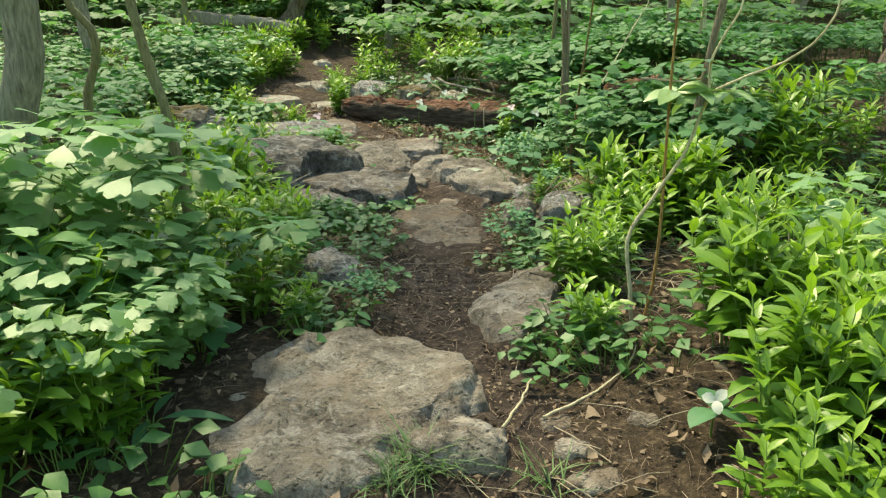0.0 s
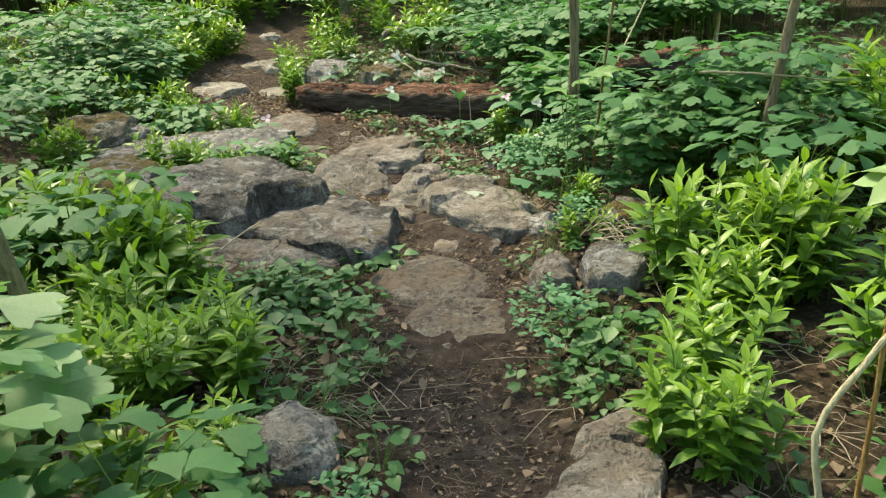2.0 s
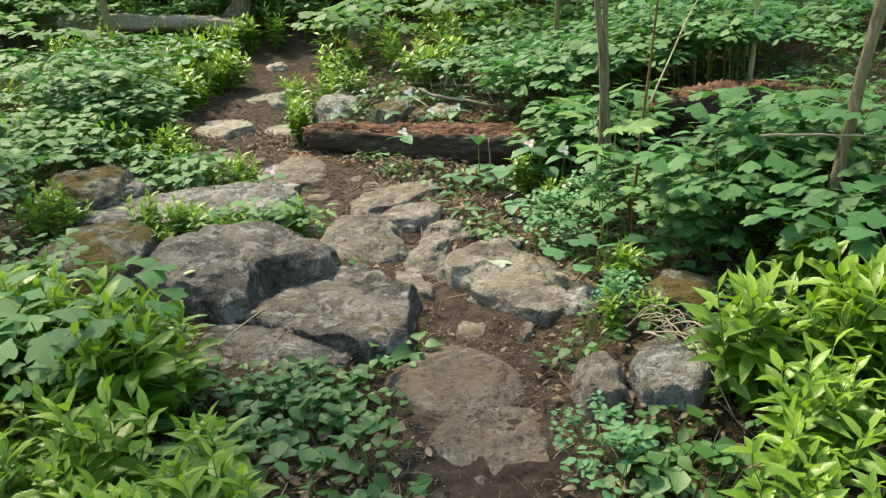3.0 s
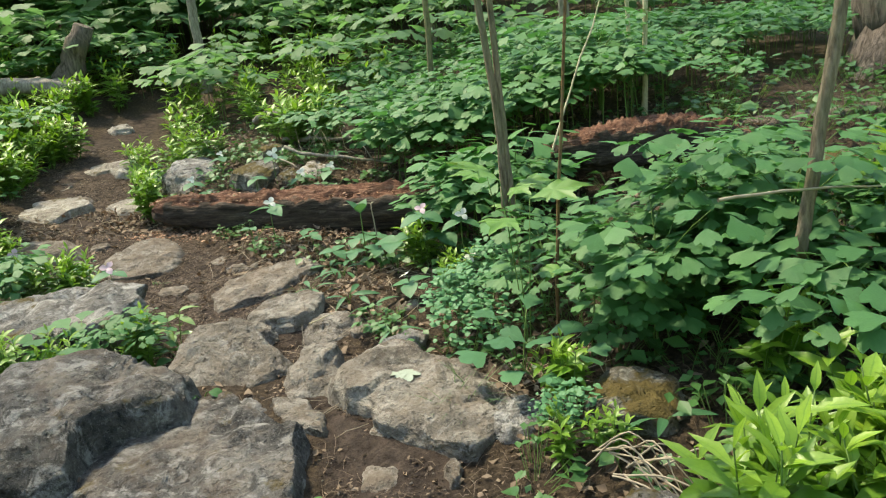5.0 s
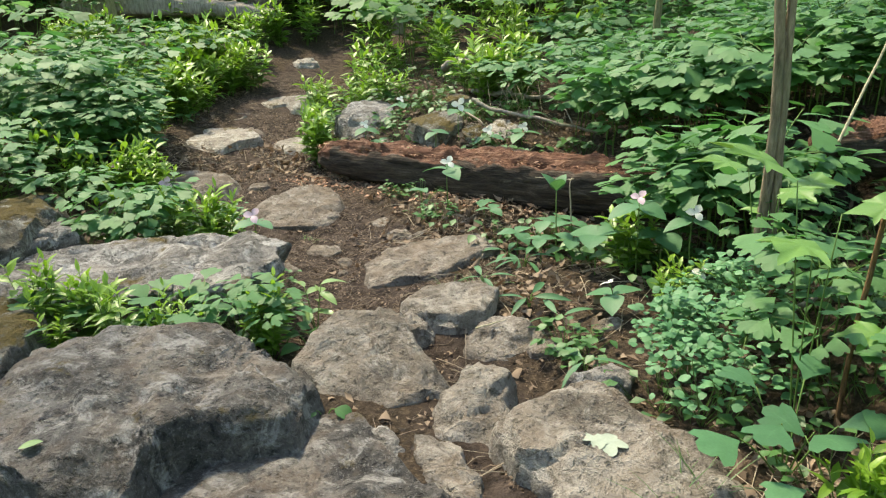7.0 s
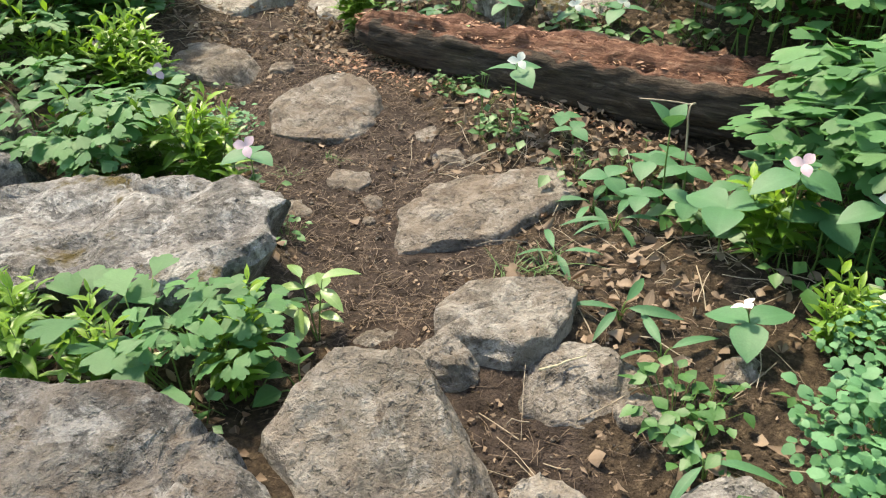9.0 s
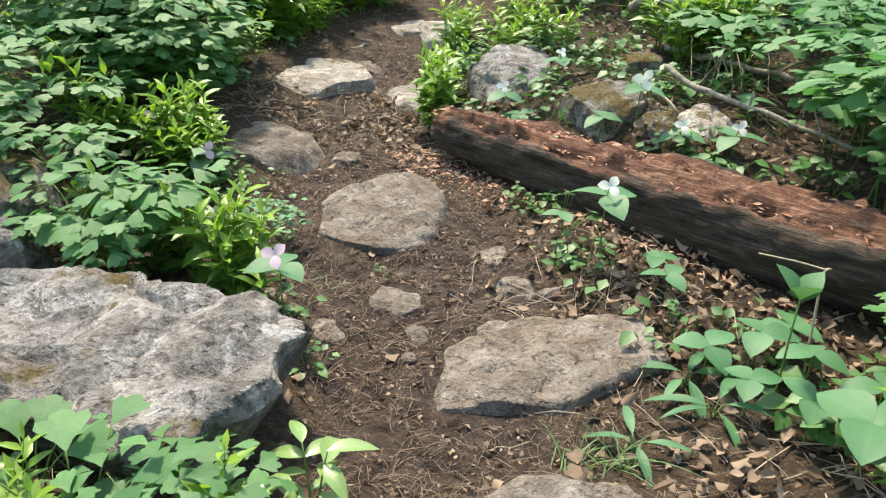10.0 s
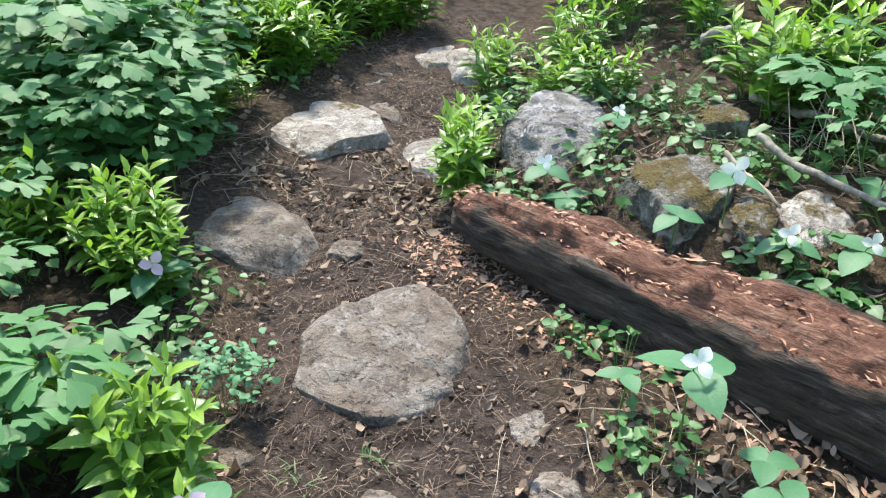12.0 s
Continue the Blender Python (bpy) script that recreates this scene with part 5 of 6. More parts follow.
strew("near_undergrowth", "green herbs behind the start of the trail", cheap_broads, COHOSH, 25, (-4, 4, -4, 0.4), 1.0, lambda x, y, g: side_off(x, y) > 0.3, 7)

# ---- litter ----
lit, ndl = Heap(), Heap()
made = 0
while made < 8500:
    x, y = rng.uniform(-3.2, 3.2), rng.uniform(0.8, 11)
    so = side_off(x, y)
    if (so < 0.0 and rng.random() > 0.10) or over_stone(x, y, 0.85) and rng.random() > 0.06:
        continue
    made += 1
    L = rng.uniform(0.018, 0.055)
    put(lit, blade(L, L * rng.uniform(0.35, 0.8), 2, rng.uniform(-0.8, 0.8), rng.uniform(-0.9, 1.2), 0.45) if made % 2 else lobed(L * 0.8, 3, 0.35, rng.uniform(0.5, 0.9), rng.uniform(-1.2, 1.2), 2), (x, y, float(soil_z(x, y)) + rng.uniform(0.004, 0.025)), turn(rng.uniform(0, 6.28), rng.normal(0, 0.3), rng.normal(0, 0.5)))
made = 0
while made < 5200:
    y = rng.uniform(1.2, 10.5)
    x = float(trail_x(y)) + rng.normal(0, 0.42)
    if over_stone(x, y, 0.95) and rng.random() > 0.04:
        continue
    made += 1
    L = rng.uniform(0.006, 0.024)
    put(lit, blade(L, L * rng.uniform(0.3, 0.9), 2, 0.2, rng.uniform(-0.9, 0.9), 0.5), (x, y, float(soil_z(x, y)) + rng.uniform(0.002, 0.009)), turn(rng.uniform(0, 6.28), rng.normal(0, 0.25), rng.normal(0, 0.35)))
tagged(new("leaf_litter", lit.mesh("leaf_litter", DEADLEAF)), "scattered curled brown dead leaves", "leaves", kind="stuff")
made = 0
while made < 12500:
    y = rng.uniform(1.2, 6.5) if made < 2600 else rng.uniform(6.3, 11.5)
    x = float(trail_x(y)) + rng.normal(0, 0.45 if y < 6.5 else 0.6)
    if over_stone(x, y, 0.95) and rng.random() > 0.05:
        continue
    made += 1
    L, a = 0.015 + 0.09 * rng.random() ** 2, rng.uniform(0, 6.28)
    z = float(soil_z(x, y)) + 0.006
    e = (x + math.cos(a) * L, y + math.sin(a) * L)
    put(ndl, tube(bend((x, y, z), (e[0], e[1], float(soil_z(*e)) + rng.uniform(0.002, 0.012)), rng.uniform(0, 0.01), 3, L * 0.09), rng.uniform(0.0005, 0.0013), 3, False), (0, 0, 0), np.eye(3))
tagged(new("dry_needles", ndl.mesh("dry_needles", NEEDLE)), "dry brown needles and broken stalks on the soil", "litter", kind="stuff")

# clods and grit of the trodden soil
octa = np.array([(1, 0, 0), (-1, 0, 0), (0, 1, 0), (0, -1, 0), (0, 0, 1), (0, 0, -1)], float)
octf = np.array([(0, 2, 4), (2, 1, 4), (1, 3, 4), (3, 0, 4), (2, 0, 5), (1, 2, 5), (3, 1, 5), (0, 3, 5)])
for name, label, mat, count, lo, hi in (("soil_clods", "small dark clods of soil along the trail", SOIL, 3000, 0.004, 0.014), ("grit", "small tan pebbles and grit on the trail", TAN, 700, 0.004, 0.012)):
    hp = Heap()
    made = 0
    while made < count:
        y = rng.uniform(1.3, 10.5)
        x = float(trail_x(y)) + rng.normal(0, 0.32)
        if over_stone(x, y, 1.0):
            continue
        made += 1
        s = rng.uniform(lo, hi) * rng.uniform(0.5, 1)
        hp.add((octa * rng.uniform(0.6, 1.2, (6, 1)) * s) @ turn(rng.uniform(0, 6.28), rng.normal(0, 0.5)).T * (1, 1, 0.7) + (x, y, float(soil_z(x, y)) + s * 0.2), octf)
    tagged(new(name, hp.mesh(name, mat)), label, "soil", kind="stuff")

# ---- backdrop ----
bg = Graph("glowing_far_wood")
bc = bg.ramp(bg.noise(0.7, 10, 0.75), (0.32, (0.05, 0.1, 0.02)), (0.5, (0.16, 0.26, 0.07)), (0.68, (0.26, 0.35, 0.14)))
FARWOOD_GLOW = bg.finish(bc, 1.0, 0.0)
# the backdrop is turned from the sun; emission supplies its brightness
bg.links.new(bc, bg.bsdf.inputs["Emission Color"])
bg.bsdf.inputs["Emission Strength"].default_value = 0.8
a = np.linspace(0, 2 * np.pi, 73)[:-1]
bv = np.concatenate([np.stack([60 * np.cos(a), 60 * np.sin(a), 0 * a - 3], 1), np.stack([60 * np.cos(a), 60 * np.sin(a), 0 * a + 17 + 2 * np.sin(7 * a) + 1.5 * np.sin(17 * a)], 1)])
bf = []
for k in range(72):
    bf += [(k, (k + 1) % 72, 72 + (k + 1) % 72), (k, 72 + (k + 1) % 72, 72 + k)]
tagged(new("backdrop", tri_mesh("backdrop", bv, np.array(bf), FARWOOD_GLOW)), "distant green forest backdrop, glowing by itself", "forest", kind="structure")

# ---- single plants and small things ----


def trillium(x, y, z, petal=None, leaf=0.10, face=0.0, nod=0.5, size=0.048, closed=False):
    """Three broad leaves in a whorl on one stalk, and over them a flower of three petals."""
    g0 = float(soil_z(x, y))
    h = max(0.08, z - g0 - 0.05)
    st = Heap()
    put(st, tube(bend((0, 0, -0.02), (0, 0, h), 0, 4, 0.003), np.linspace(0.0035, 0.0025, 4), 6), (0, 0, 0), np.eye(3))
    fl = np.array([math.cos(face) * 0.035 * nod, math.sin(face) * 0.035 * nod, h + 0.045])
    if petal:
        put(st, tube(bend((0, 0, h), fl, 0.004, 4), 0.002, 5), (0, 0, 0), np.eye(3))
    ob = new("trillium", st.mesh("trillium", STEM))
    ob.location = (x, y, g0)
    tagged(ob, "trillium with three broad leaves and a %s" % ("white flower" if petal is WHITE_PETAL else "fading pink flower" if petal else "closed green bud"), "flower", "trilliums")
    spin = rng.uniform(0, 2.1)
    for k in range(3):
        hp = Heap()
        put(hp, blade(leaf * rng.uniform(1.1, 1.35), leaf * 0.95, 6, 0.3, 0.18, 0.4, 1.2), (0, 0, h), turn(spin + k * 2.094 + rng.normal(0, 0.1), 1.1 if closed else rng.normal(0.1, 0.1), rng.normal(0, 0.1)))
        o = new("leaf", hp.mesh("leaf", TRIL))
        o.parent = ob
    if petal:
        for k in range(3):
            hp = Heap()
            put(hp, blade(size * rng.uniform(0.8, 0.95), size * 0.72, 5, 0.35, 0.2, 0.55, 1.5), (0, 0, 0), turn(0, 0.45, 0))
            v, f, fr = hp.arrays()
            m = turn(face, 1.57 - 1.1 * nod) @ np.array([[0, 0, 1], [0, 1, 0], [-1, 0, 0]]).T
            ax = turn(k * 2.094 + 0.4)
            v = (v @ ax.T) @ turn(face, 0).T
            tilt = turn(face) @ np.array([[math.cos(nod), 0, math.sin(nod)], [0, 1, 0], [-math.sin(nod), 0, math.cos(nod)]]) @ turn(-face)
            v = v @ tilt.T + fl
            o = new("petal", tri_mesh("petal", v, f, petal, True, {"fresh": fr}))
            o.parent = ob
            tagged(o, "white petal" if petal is WHITE_PETAL else "pink petal")
    return ob


for x, y, z, p, lf, fc, nd, sz in (
        (-0.26, 7.72, 0.45, WHITE_PETAL, 0.11, -1.2, 0.8, 0.05), (-1.16, 6.98, 0.41, PINK_PETAL, 0.09, -1.5, 0.8, 0.05), (0.59, 6.68, 0.53, PINK_PETAL, 0.11, -1.8, 0.7, 0.045), (-0.2, 8.59, 0.62, WHITE_PETAL, 0.09, -1.4, 1.2, 0.055),
        (-1.94, 7.85, 0.35, PINK_PETAL, 0.1, -0.8, 1.0, 0.05), (-2.3, 8.03, 0.42, PINK_PETAL, 0.09, -1.0, 0.8, 0.04), (-0.01, 8.49, 0.33, WHITE_PETAL, 0.09, -1.5, 0.9, 0.045), (0.21, 8.46, 0.30, WHITE_PETAL, 0.1, -1.3, 0.9, 0.045),
        (-0.65, 9.3, 0.55, WHITE_PETAL, 0.09, -1.2, 0.8, 0.035), (-0.86, 8.86, 0.46, WHITE_PETAL, 0.09, -1.5, 1.0, 0.04), (0.42, 6.3, 0.27, WHITE_PETAL, 0.1, 2.5, 0.5, 0.04), (0.77, 6.34, 0.32, WHITE_PETAL, 0.1, -2.0, 0.7, 0.04),
        (0.73, 1.74, 0.42, WHITE_PETAL, 0.09, -2.0, 1.0, 0.04), (-0.71, 2.2, 0.38, PINK_PETAL, 0.08, -1.0, 0.8, 0.03), (-0.70, 3.55, 0.31, PINK_PETAL, 0.08, -0.8, 1.2, 0.04), (1.08, 7.62, 0.78, WHITE_PETAL, 0.09, -1.5, 0.8, 0.04), (0.78, 6.55, 0.5, WHITE_PETAL, 0.1, -1.5, 0.9, 0.045), (1.5, 8.6, 0.8, WHITE_PETAL, 0.09, -1.6, 0.7, 0.04)):
    trillium(x, y, z, p, lf, fc, nd, sz)
for x, y, z, lf, cl in ((0.28, 7.05, 0.50, 0.08, True), (0.42, 6.74, 0.38, 0.13, False), (0.69, 6.68, 0.40, 0.12, False), (0.24, 7.2, 0.30, 0.09, False), (0.33, 7.3, 0.28, 0.09, False), (-0.06, 7.66, 0.24, 0.07, False), (-0.02, 7.55, 0.2, 0.07, False), (-0.42, 7.85, 0.3, 0.06, False),
                        (0.1, 7.15, 0.26, 0.09, False), (0.36, 7.1, 0.32, 0.08, False), (0.5, 6.95, 0.34, 0.085, False), (0.2, 6.98, 0.28, 0.075, False), (0.34, 6.9, 0.3, 0.08, False), (0.6, 7.1, 0.36, 0.085, False), (-0.35, 8.5, 0.5, 0.08, False), (0.3, 8.9, 0.5, 0.09, False), (-0.75, 8.75, 0.4, 0.09, False), (-1.65, 6.3, 0.3, 0.11, False)):
    trillium(x, y, z, None, lf, closed=cl)


def rosette(name, label, x, y, stems, leaf, wide, mat, height, category="plant", shape=None, lean=0.5, per=1, group=""):
    """Stalks from one root, each with one broad leaf or several along it."""
    st, lv = Heap(), Heap()
    for k in range(stems):
        az = k * 6.28 / stems + rng.normal(0, 0.3)
        r = height * lean * rng.uniform(0.5, 1.2)
        tip = np.array([math.cos(az) * r, math.sin(az) * r, height * rng.uniform(0.7, 1.1)])
        p = bend((0, 0, -0.02), tip, 0.02, 6)
        put(st, tube(p, np.linspace(0.003, 0.0018, 6), 5), (0, 0, 0), np.eye(3))
        for j in range(per):
            q = 1 - 0.75 * j / max(1, per)
            at = p[min(5, int(round(q * 5)))]
            a2 = az + (0 if j == 0 else (1.1 if j % 2 else -1.1)) + rng.normal(0, 0.15)
            L = leaf * rng.uniform(0.8, 1.15)
            part = shape(L) if shape else blade(L, L * wide, 6, 0.35, 0.3, 0.42, 1.3)
            put(lv, part, at, turn(a2, rng.normal(0.15, 0.15), rng.normal(0, 0.2)))
    ob = new(name, st.mesh(name, STEM))
    ob.location = (x, y, float(soil_z(x, y)))
    tagged(ob, label, category, group)
    o = new("leaves", lv.mesh("leaves", mat))
    o.parent = ob
    return ob


rosette("solomons_seal", "pale-leaved arching plant beside the overhanging slab", -0.76, 6.3, 3, 0.1, 0.42, PALE, 0.2, per=5, lean=0.35)
rosette("wild_ginger", "plant with large round heart-shaped leaves", -0.72, 6.02, 4, 0.075, 0.95, LOWLEAF, 0.08, lean=0.7)
rosette("wild_ginger", "plant with large round heart-shaped leaves", -0.58, 5.52, 3, 0.07, 0.95, LOWLEAF, 0.06, lean=0.7)
rosette("wild_ginger", "small plant with round leaves under the slab's edge", -0.2, 4.62, 4, 0.07, 0.95, LOWLEAF, 0.07, lean=0.6)
rosette("wild_ginger", "small plant with round leaves at the trail's edge", 0.42, 4.42, 3, 0.07, 0.9, LOWLEAF, 0.08, lean=0.6)
rosette("maple_seedling", "young maple with large fresh five-lobed leaves", 0.78, 5.45, 3, 0.24, 1, MAPLE, 0.76, "seedling", maple, 0.1)
rosette("maple_seedling", "young maple with large fresh five-lobed leaves", 0.95, 5.2, 2, 0.15, 1, MAPLE, 0.4, "seedling", maple, 0.2)
rosette("maple_seedling", "young maple with yellow-green leaves", 0.95, 6.2, 4, 0.17, 1, MAPLE, 0.55, "seedling", maple, 0.15)
for x, y, lf, n, h, m in ((0.68, 5.25, 0.13, 6, 0.22, TRIL), (0.75, 5.05, 0.11, 6, 0.2, TRIL), (-1.12, 6.02, 0.11, 8, 0.22, COHOSH), (-1.0, 5.95, 0.1, 7, 0.2, COHOSH), (-1.3, 6.1, 0.1, 6, 0.16, COHOSH), (-1.65, 6.0, 0.09, 8, 0.16, COHOSH)):
    rosette("lobed_leaf_herb", "herb with broad rounded green leaflets", x, y, n, lf, 0.7, m, h, shape=lambda L: leaflet(L, 1.15, 0.3), lean=0.6, group="lobed-leaf herbs")
for x, y, n, L in ((0.55, 2.6, 5, 0.13), (0.5, 2.5, 4, 0.12), (0.05, 7.1, 6, 0.16), (0.12, 6.95, 5, 0.15), (-0.08, 6.75, 4, 0.12), (0.1, 6.4, 4, 0.13), (0.2, 6.25, 3, 0.12), (0.25, 5.85, 3, 0.14), (-0.75, 1.75, 4, 0.16), (0.95, 4.6, 4, 0.15)):
    rosette("lily_leaf_clump", "clump of smooth strap-shaped green leaves", x, y, n, L, 0.22, TRIL, 0.05, lean=0.5, group="strap-leaf clumps")


def tuft(x, y, blades, L, spread=0.05):
    hp = Heap()
    for _ in range(blades):
        az = rng.uniform(0, 6.28)
        l = L * rng.uniform(0.5, 1.2)
        put(hp, blade(l, 0.004, 4, rng.uniform(0.3, 1.0), 0.2, 0.3), (rng.normal(0, spread * 0.5), rng.normal(0, spread * 0.5), -0.005), turn(az, rng.uniform(0.5, 1.4), 0))
    ob = new("grass_tuft", hp.mesh("grass_tuft", GRASS))
    ob.location = (x, y, float(soil_z(x, y)))
    return tagged(ob, "small tuft of thin green grass", "grass", "grass tufts")


for x, y, n, L in ((-0.02, 1.62, 150, 0.12), (0.28, 1.6, 40, 0.12), (-0.22, 6.66, 30, 0.1), (-0.12, 6.68, 30, 0.12), (0.42, 5.15, 60, 0.16), (0.36, 5.08, 40, 0.14), (-0.3, 3.3, 30, 0.1), (-1.2, 7.38, 16, 0.05), (-1.02, 7.5, 18, 0.05), (-0.3, 3.6, 40, 0.1), (-0.1, 1.55, 60, 0.1)):
    tuft(x, y, n, L)


def stick(name, label, pts, r, mat, n=12, twigs=0):
    hp = Heap()
    p = spline(pts, n)
    p[1:-1] += rng.normal(0, r * 0.35, (n - 2, 3))
    put(hp, tube(p, np.linspace(r, r * 0.55, n) * (1 + rng.normal(0, 0.06, n)), 7), (0, 0, 0), np.eye(3))
    for _ in range(twigs):
        i = int(rng.integers(2, n - 2))
        e = p[i] + rng.normal(0, 0.09, 3) * (1, 1, 0.7) + (0, 0, 0.03)
        put(hp, tube(bend(p[i], e, 0.01, 4), np.linspace(r * 0.4, r * 0.2, 4), 5), (0, 0, 0), np.eye(3))
    return tagged(new(name, hp.mesh(name, mat)), label, "stick")


gz = lambda x, y, d=0.0: (x, y, float(soil_z(x, y)) + d)
stick("dead_stick", "bare curved dead twig on the litter", (gz(0.3, 1.86, 0.02), (0.45, 1.95, 0.3), (0.6, 2.14, 0.3), (0.64, 2.22, 0.33)), 0.005, BARK_PALE)
stick("dead_stick", "bare dead twig leaning on small stones", (gz(0.18, 1.78, 0.02), (0.24, 1.9, 0.3), (0.28, 2.0, 0.32)), 0.005, BARK_PALE)
stick("dead_branch", "pale dead branch behind the mossy boulder", ((-0.22, 8.85, 0.56), (-0.12, 8.78, 0.5), (-0.02, 8.7, 0.44)), 0.011, STRAW)
stick("dead_branch", "grey dead branch across the stones", ((-0.1, 9.1, 0.55), (0.05, 8.95, 0.5), (0.3, 8.75, 0.48), (0.7, 8.45, 0.42)), 0.017, GREYWOOD, 18, 4)
stick("dead_branch", "grey dead branch among the undergrowth", ((-0.1, 9.8, 0.5), (0.3, 9.4, 0.52), (0.8, 9.0, 0.5)), 0.022, GREYWOOD, 18, 4)
stick("dead_branch", "pale broken branch end behind the herbs", ((-0.35, 10.4, 0.62), (-0.2, 10.3, 0.68), (0.0, 10.2, 0.66)), 0.035, GREYWOOD, 12, 0)
stick("dead_stick", "thin stick lying on low rounded rock", ((-0.12, 6.12, 0.2), (0.0, 6.18, 0.205)), 0.004, BARK_PALE, 6)
stick("dead_stick", "long thin pale stick over the dark slab", (gz(-2.0, 5.95, 0.05), (-1.5, 5.96, 0.24), (-1.15, 5.98, 0.22)), 0.005, STRAW)
stick("dead_stick", "bent pale stalk before the log", (gz(0.38, 7.2, 0.0), (0.37, 7.25, 0.42), (0.38, 7.27, 0.44), (0.2, 7.3, 0.45)), 0.004, STRAW, 14)
stick("dead_stick", "pale bare stalk standing in the herbs", (gz(1.42, 2.9, 0.0), (1.42, 2.9, 0.36), (1.41, 2.94, 0.52)), 0.006, STRAW, 10)
stick("dead_stick", "pale twig lying across the slab", ((-1.0, 4.6, 0.28), (-0.92, 4.68, 0.32), (-0.84, 4.76, 0.35)), 0.004, STRAW, 8)
stick("dead_stick", "slanting pale twig in the undergrowth", ((1.35, 6.6, 0.75), (1.6, 6.8, 1.15), (1.8, 6.9, 1.5), (1.95, 7.0, 2.0)), 0.006, BARK_PALE, 14)
stick("dead_stick", "long horizontal broken twig by the slim tree", ((1.2, 4.7, 0.95), (1.5, 4.75, 0.92), (1.9, 4.8, 0.86)), 0.006, STRAW, 10)
stick("dead_stick", "grey stick lying in front of the shattered log", (gz(1.0, 6.0, 0.12), (1.4, 6.05, 0.5), (1.8, 6.1, 0.55)), 0.012, GREYWOOD, 10)
for k in range(16):
    a = rng.normal(-0.9, 0.35)
    x, y = 0.68 + rng.normal(0, 0.06), 4.38 + rng.normal(0, 0.07)
    L = rng.uniform(0.25, 0.5)
    e = (x + math.cos(a) * L * 0.75, y + math.sin(a) * L)
    stick("dry_stalk", "bleached dry stalk draped over the grey boulder", (gz(x, y, 0.12), ((x + e[0]) / 2, (y + e[1]) / 2, 0.37 + rng.normal(0, 0.025)), gz(*e, 0.04)), 0.0032, STRAW, 10)
for k in range(14):
    a = rng.normal(-1.2, 0.5)
    x, y = 0.2 + rng.normal(0, 0.1), 9.55 + rng.normal(0, 0.08)
    L = rng.uniform(0.25, 0.5)
    e = (x + math.cos(a) * L, y + math.sin(a) * L)
    stick("dry_stalk", "bleached dry stalk hanging from the tall herbs", (gz(x, y, 0.2), ((x + e[0]) / 2, (y + e[1]) / 2, float(soil_z(x, y)) + 0.14 + rng.normal(0, 0.03)), gz(*e, 0.03)), 0.0026, STRAW, 10)
straws = Heap()
for x0, y0, n, sp in ((0.75, 3.6, 70, 0.25), (1.1, 2.9, 90, 0.3), (0.55, 1.6, 24, 0.2), (1.2, 2.3, 60, 0.3), (0.3, 6.7, 60, 0.3), (-0.2, 7.5, 80, 0.25), (-1.3, 9.0, 70, 0.3), (-2.2, 9.0, 70, 0.25), (0.1, 9.2, 90, 0.3), (-0.05, 5.35, 14, 0.12), (-0.4, 3.4, 70, 0.15), (0.75, 5.2, 50, 0.15), (-1.4, 5.95, 50, 0.2), (-0.15, 5.95, 10, 0.1)):
    for _ in range(n):
        x, y = x0 + rng.normal(0, sp), y0 + rng.normal(0, sp)
        L, a = rng.uniform(0.06, 0.28), rng.uniform(0, 6.28)
        e = (x + math.cos(a) * L, y + math.sin(a) * L)
        put(straws, tube(bend(gz(x, y, 0.008), gz(*e, rng.uniform(0.004, 0.03)), rng.uniform(0, 0.02), 4, 0.004), rng.uniform(0.0009, 0.002), 4), (0, 0, 0), np.eye(3))
tagged(new("dry_straw", straws.mesh("dry_straw", STRAW)), "bleached straw and broken stalks on the ground", "straw", kind="stuff")

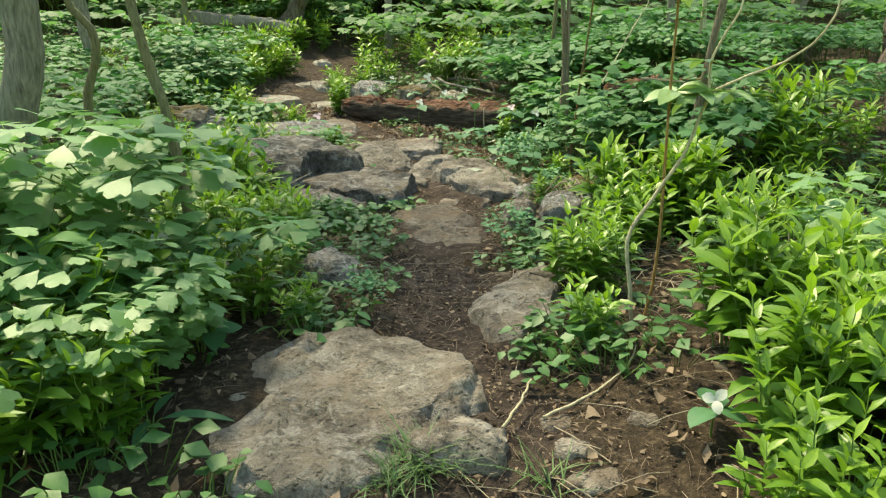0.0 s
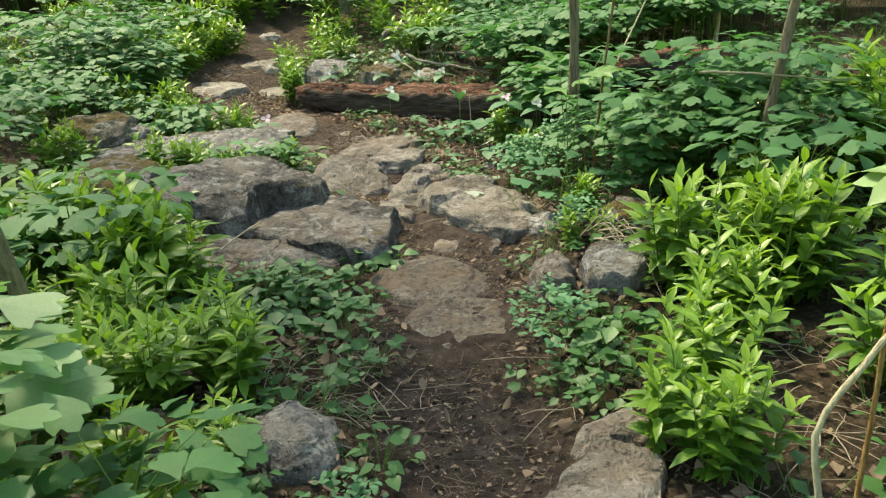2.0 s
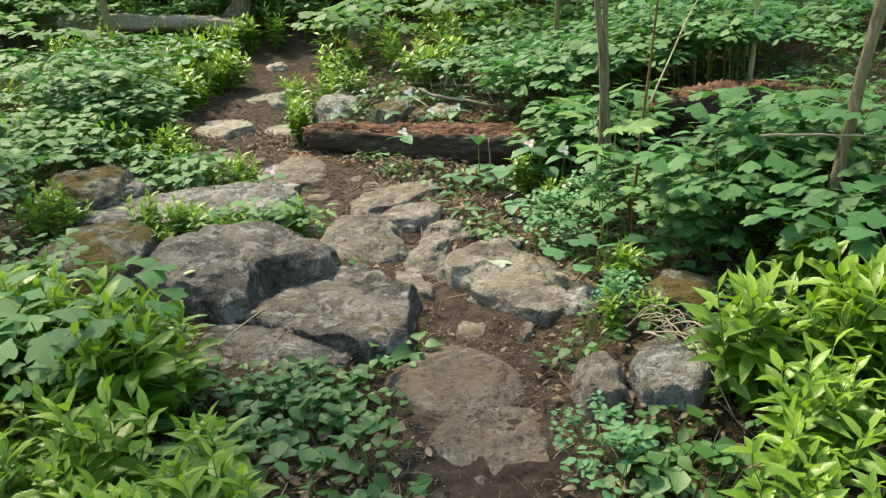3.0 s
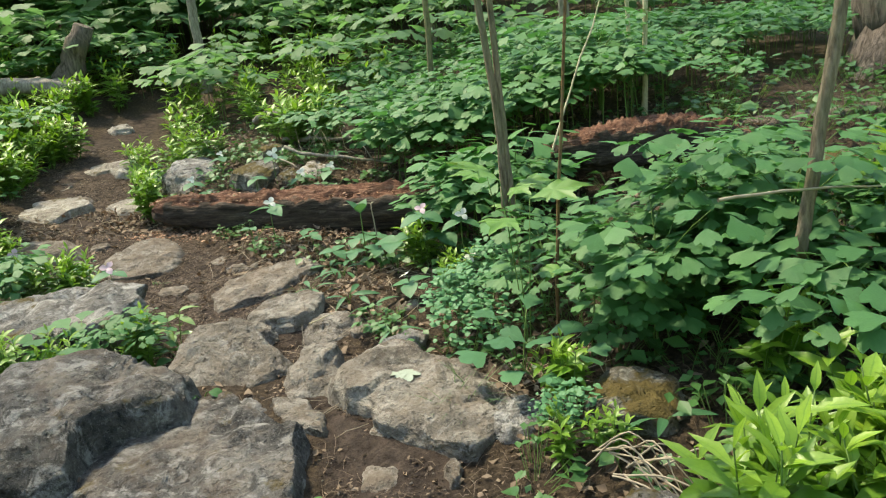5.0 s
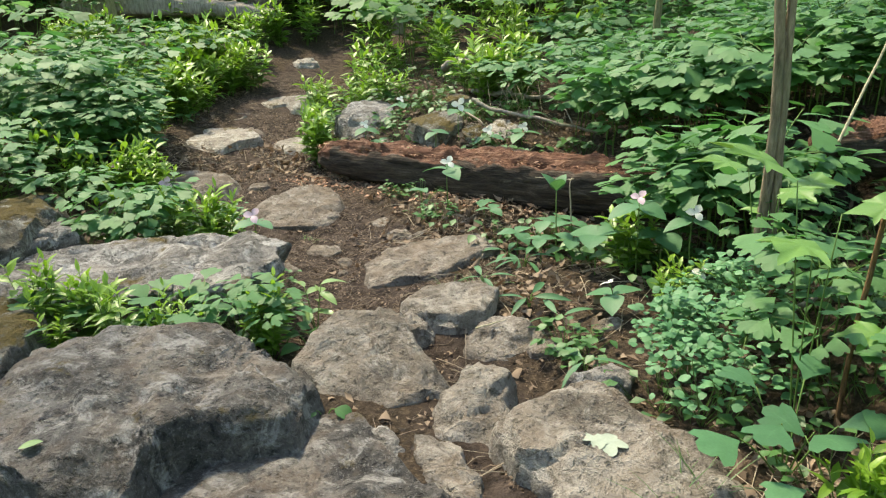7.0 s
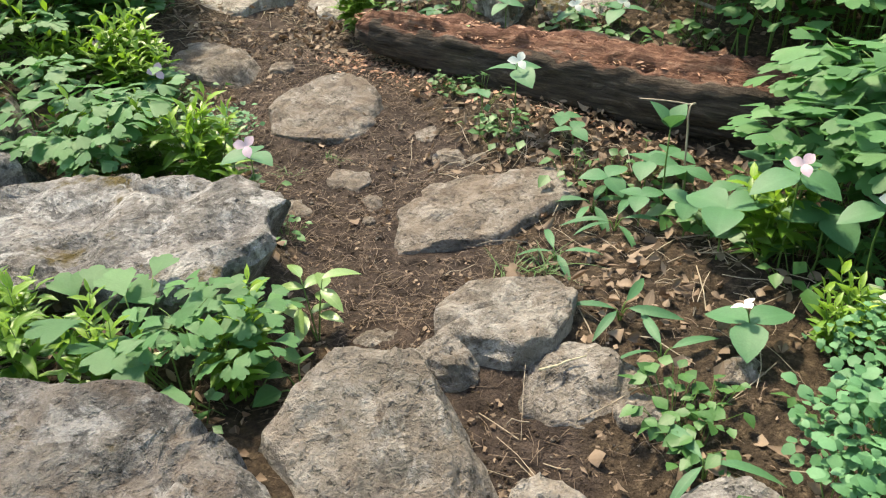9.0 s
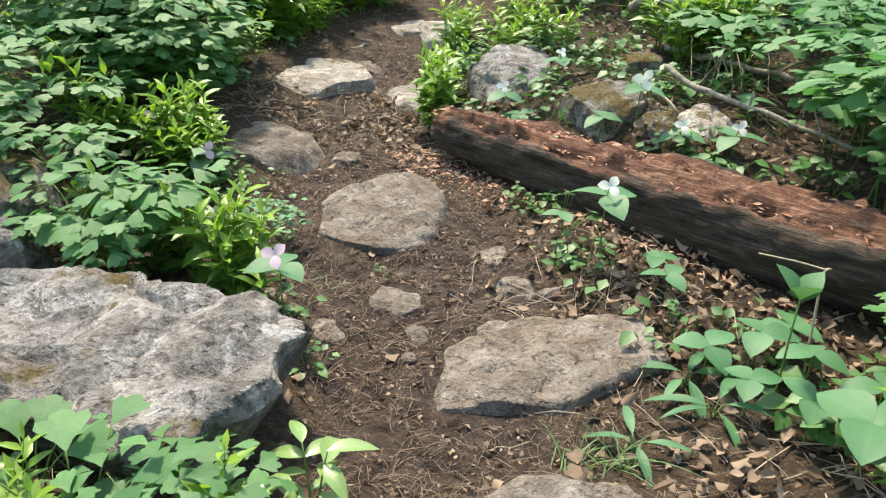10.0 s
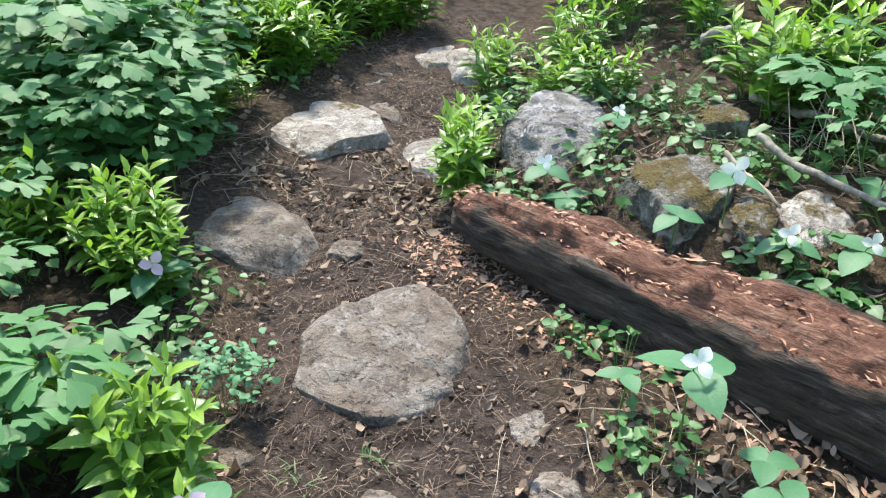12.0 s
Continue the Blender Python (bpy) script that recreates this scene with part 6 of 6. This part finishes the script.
# denser drifts of dead leaves
drift = Heap()
for x0, y0, n, sx, sy in ((-1.45, 9.05, 220, 0.25, 0.2), (-1.95, 8.85, 160, 0.2, 0.15), (-0.6, 9.0, 120, 0.3, 0.2), (-0.15, 7.62, 330, 0.3, 0.22), (0.3, 7.45, 260, 0.3, 0.2), (0.6, 3.7, 240, 0.22, 0.35), (0.75, 5.2, 170, 0.15, 0.25), (-0.5, 3.6, 160, 0.2, 0.3), (-1.3, 5.98, 140, 0.25, 0.08), (0.15, 6.6, 180, 0.2, 0.2), (-1.4, 8.95, 120, 0.25, 0.2), (1.6, 6.4, 140, 0.3, 0.2), (0.2, 8.5, 120, 0.3, 0.15)):
    for _ in range(n):
        x, y = x0 + rng.normal(0, sx), y0 + rng.normal(0, sy)
        if np.hypot(lp[:, 0] - x, lp[:, 1] - y).min() < 0.12 or over_stone(x, y, 0.9):
            continue
        L = rng.uniform(0.018, 0.052)
        put(drift, blade(L, L * rng.uniform(0.4, 0.85), 4, rng.uniform(-0.9, 0.9), rng.uniform(-1.1, 1.3), 0.45) if rng.random() < 0.8 else lobed(L * 0.8, 3, 0.4, rng.uniform(0.4, 0.9), rng.uniform(-1.4, 1.4), 3), gz(x, y, rng.uniform(0.006, 0.04)), turn(rng.uniform(0, 6.28), rng.normal(0, 0.35), rng.normal(0, 0.6)))
tagged(new("leaf_drift", drift.mesh("leaf_drift", DEADLEAF)), "drifts of curled tan and brown dead leaves", "leaves", kind="stuff")

# bleached leaves lying on the stones; the lobed ones stand for white splashes


def rest_z(x, y, z):
    """The height of the stone under a place."""
    for ob in STONE_OBS:
        q = Vector((x - ob.location.x, y - ob.location.y))
        if q.length < 0.7:
            near = [v.co.z + ob.location.z for v in ob.data.vertices if (v.co.xy - q).length < 0.03]
            if near:
                z = max(z - 0.2, max(near) + 0.004)
    return z


for x, y, z, L, a in ((0.2, 5.33, 0.262, 0.085, -0.9), (0.24, 5.29, 0.262, 0.085, 2.5), (0.04, 4.98, 0.13, 0.09, 0.2), (-1.26, 5.12, 0.40, 0.06, 0.3), (-0.25, 8.2, 0.36, 0.06, 2.0), (-0.55, 8.35, 0.37, 0.05, 1.0)):
    hp = Heap()
    put(hp, lobed(L, 4, 0.55, 0.7, 0.12, 6) if L > 0.082 else blade(L, L * 0.55, 5, -0.12, 0.4, 0.45), (0, 0, 0), turn(a, 0.03, rng.normal(0, 0.1)))
    z = rest_z(x, y, z)
    o = new("bleached_leaf", hp.mesh("bleached_leaf", PALE if L < 0.07 else BLEACHED))
    o.location = (x, y, z)
    tagged(o, "bleached pale leaf shape lying on the stone", "leaf", "bleached leaves")
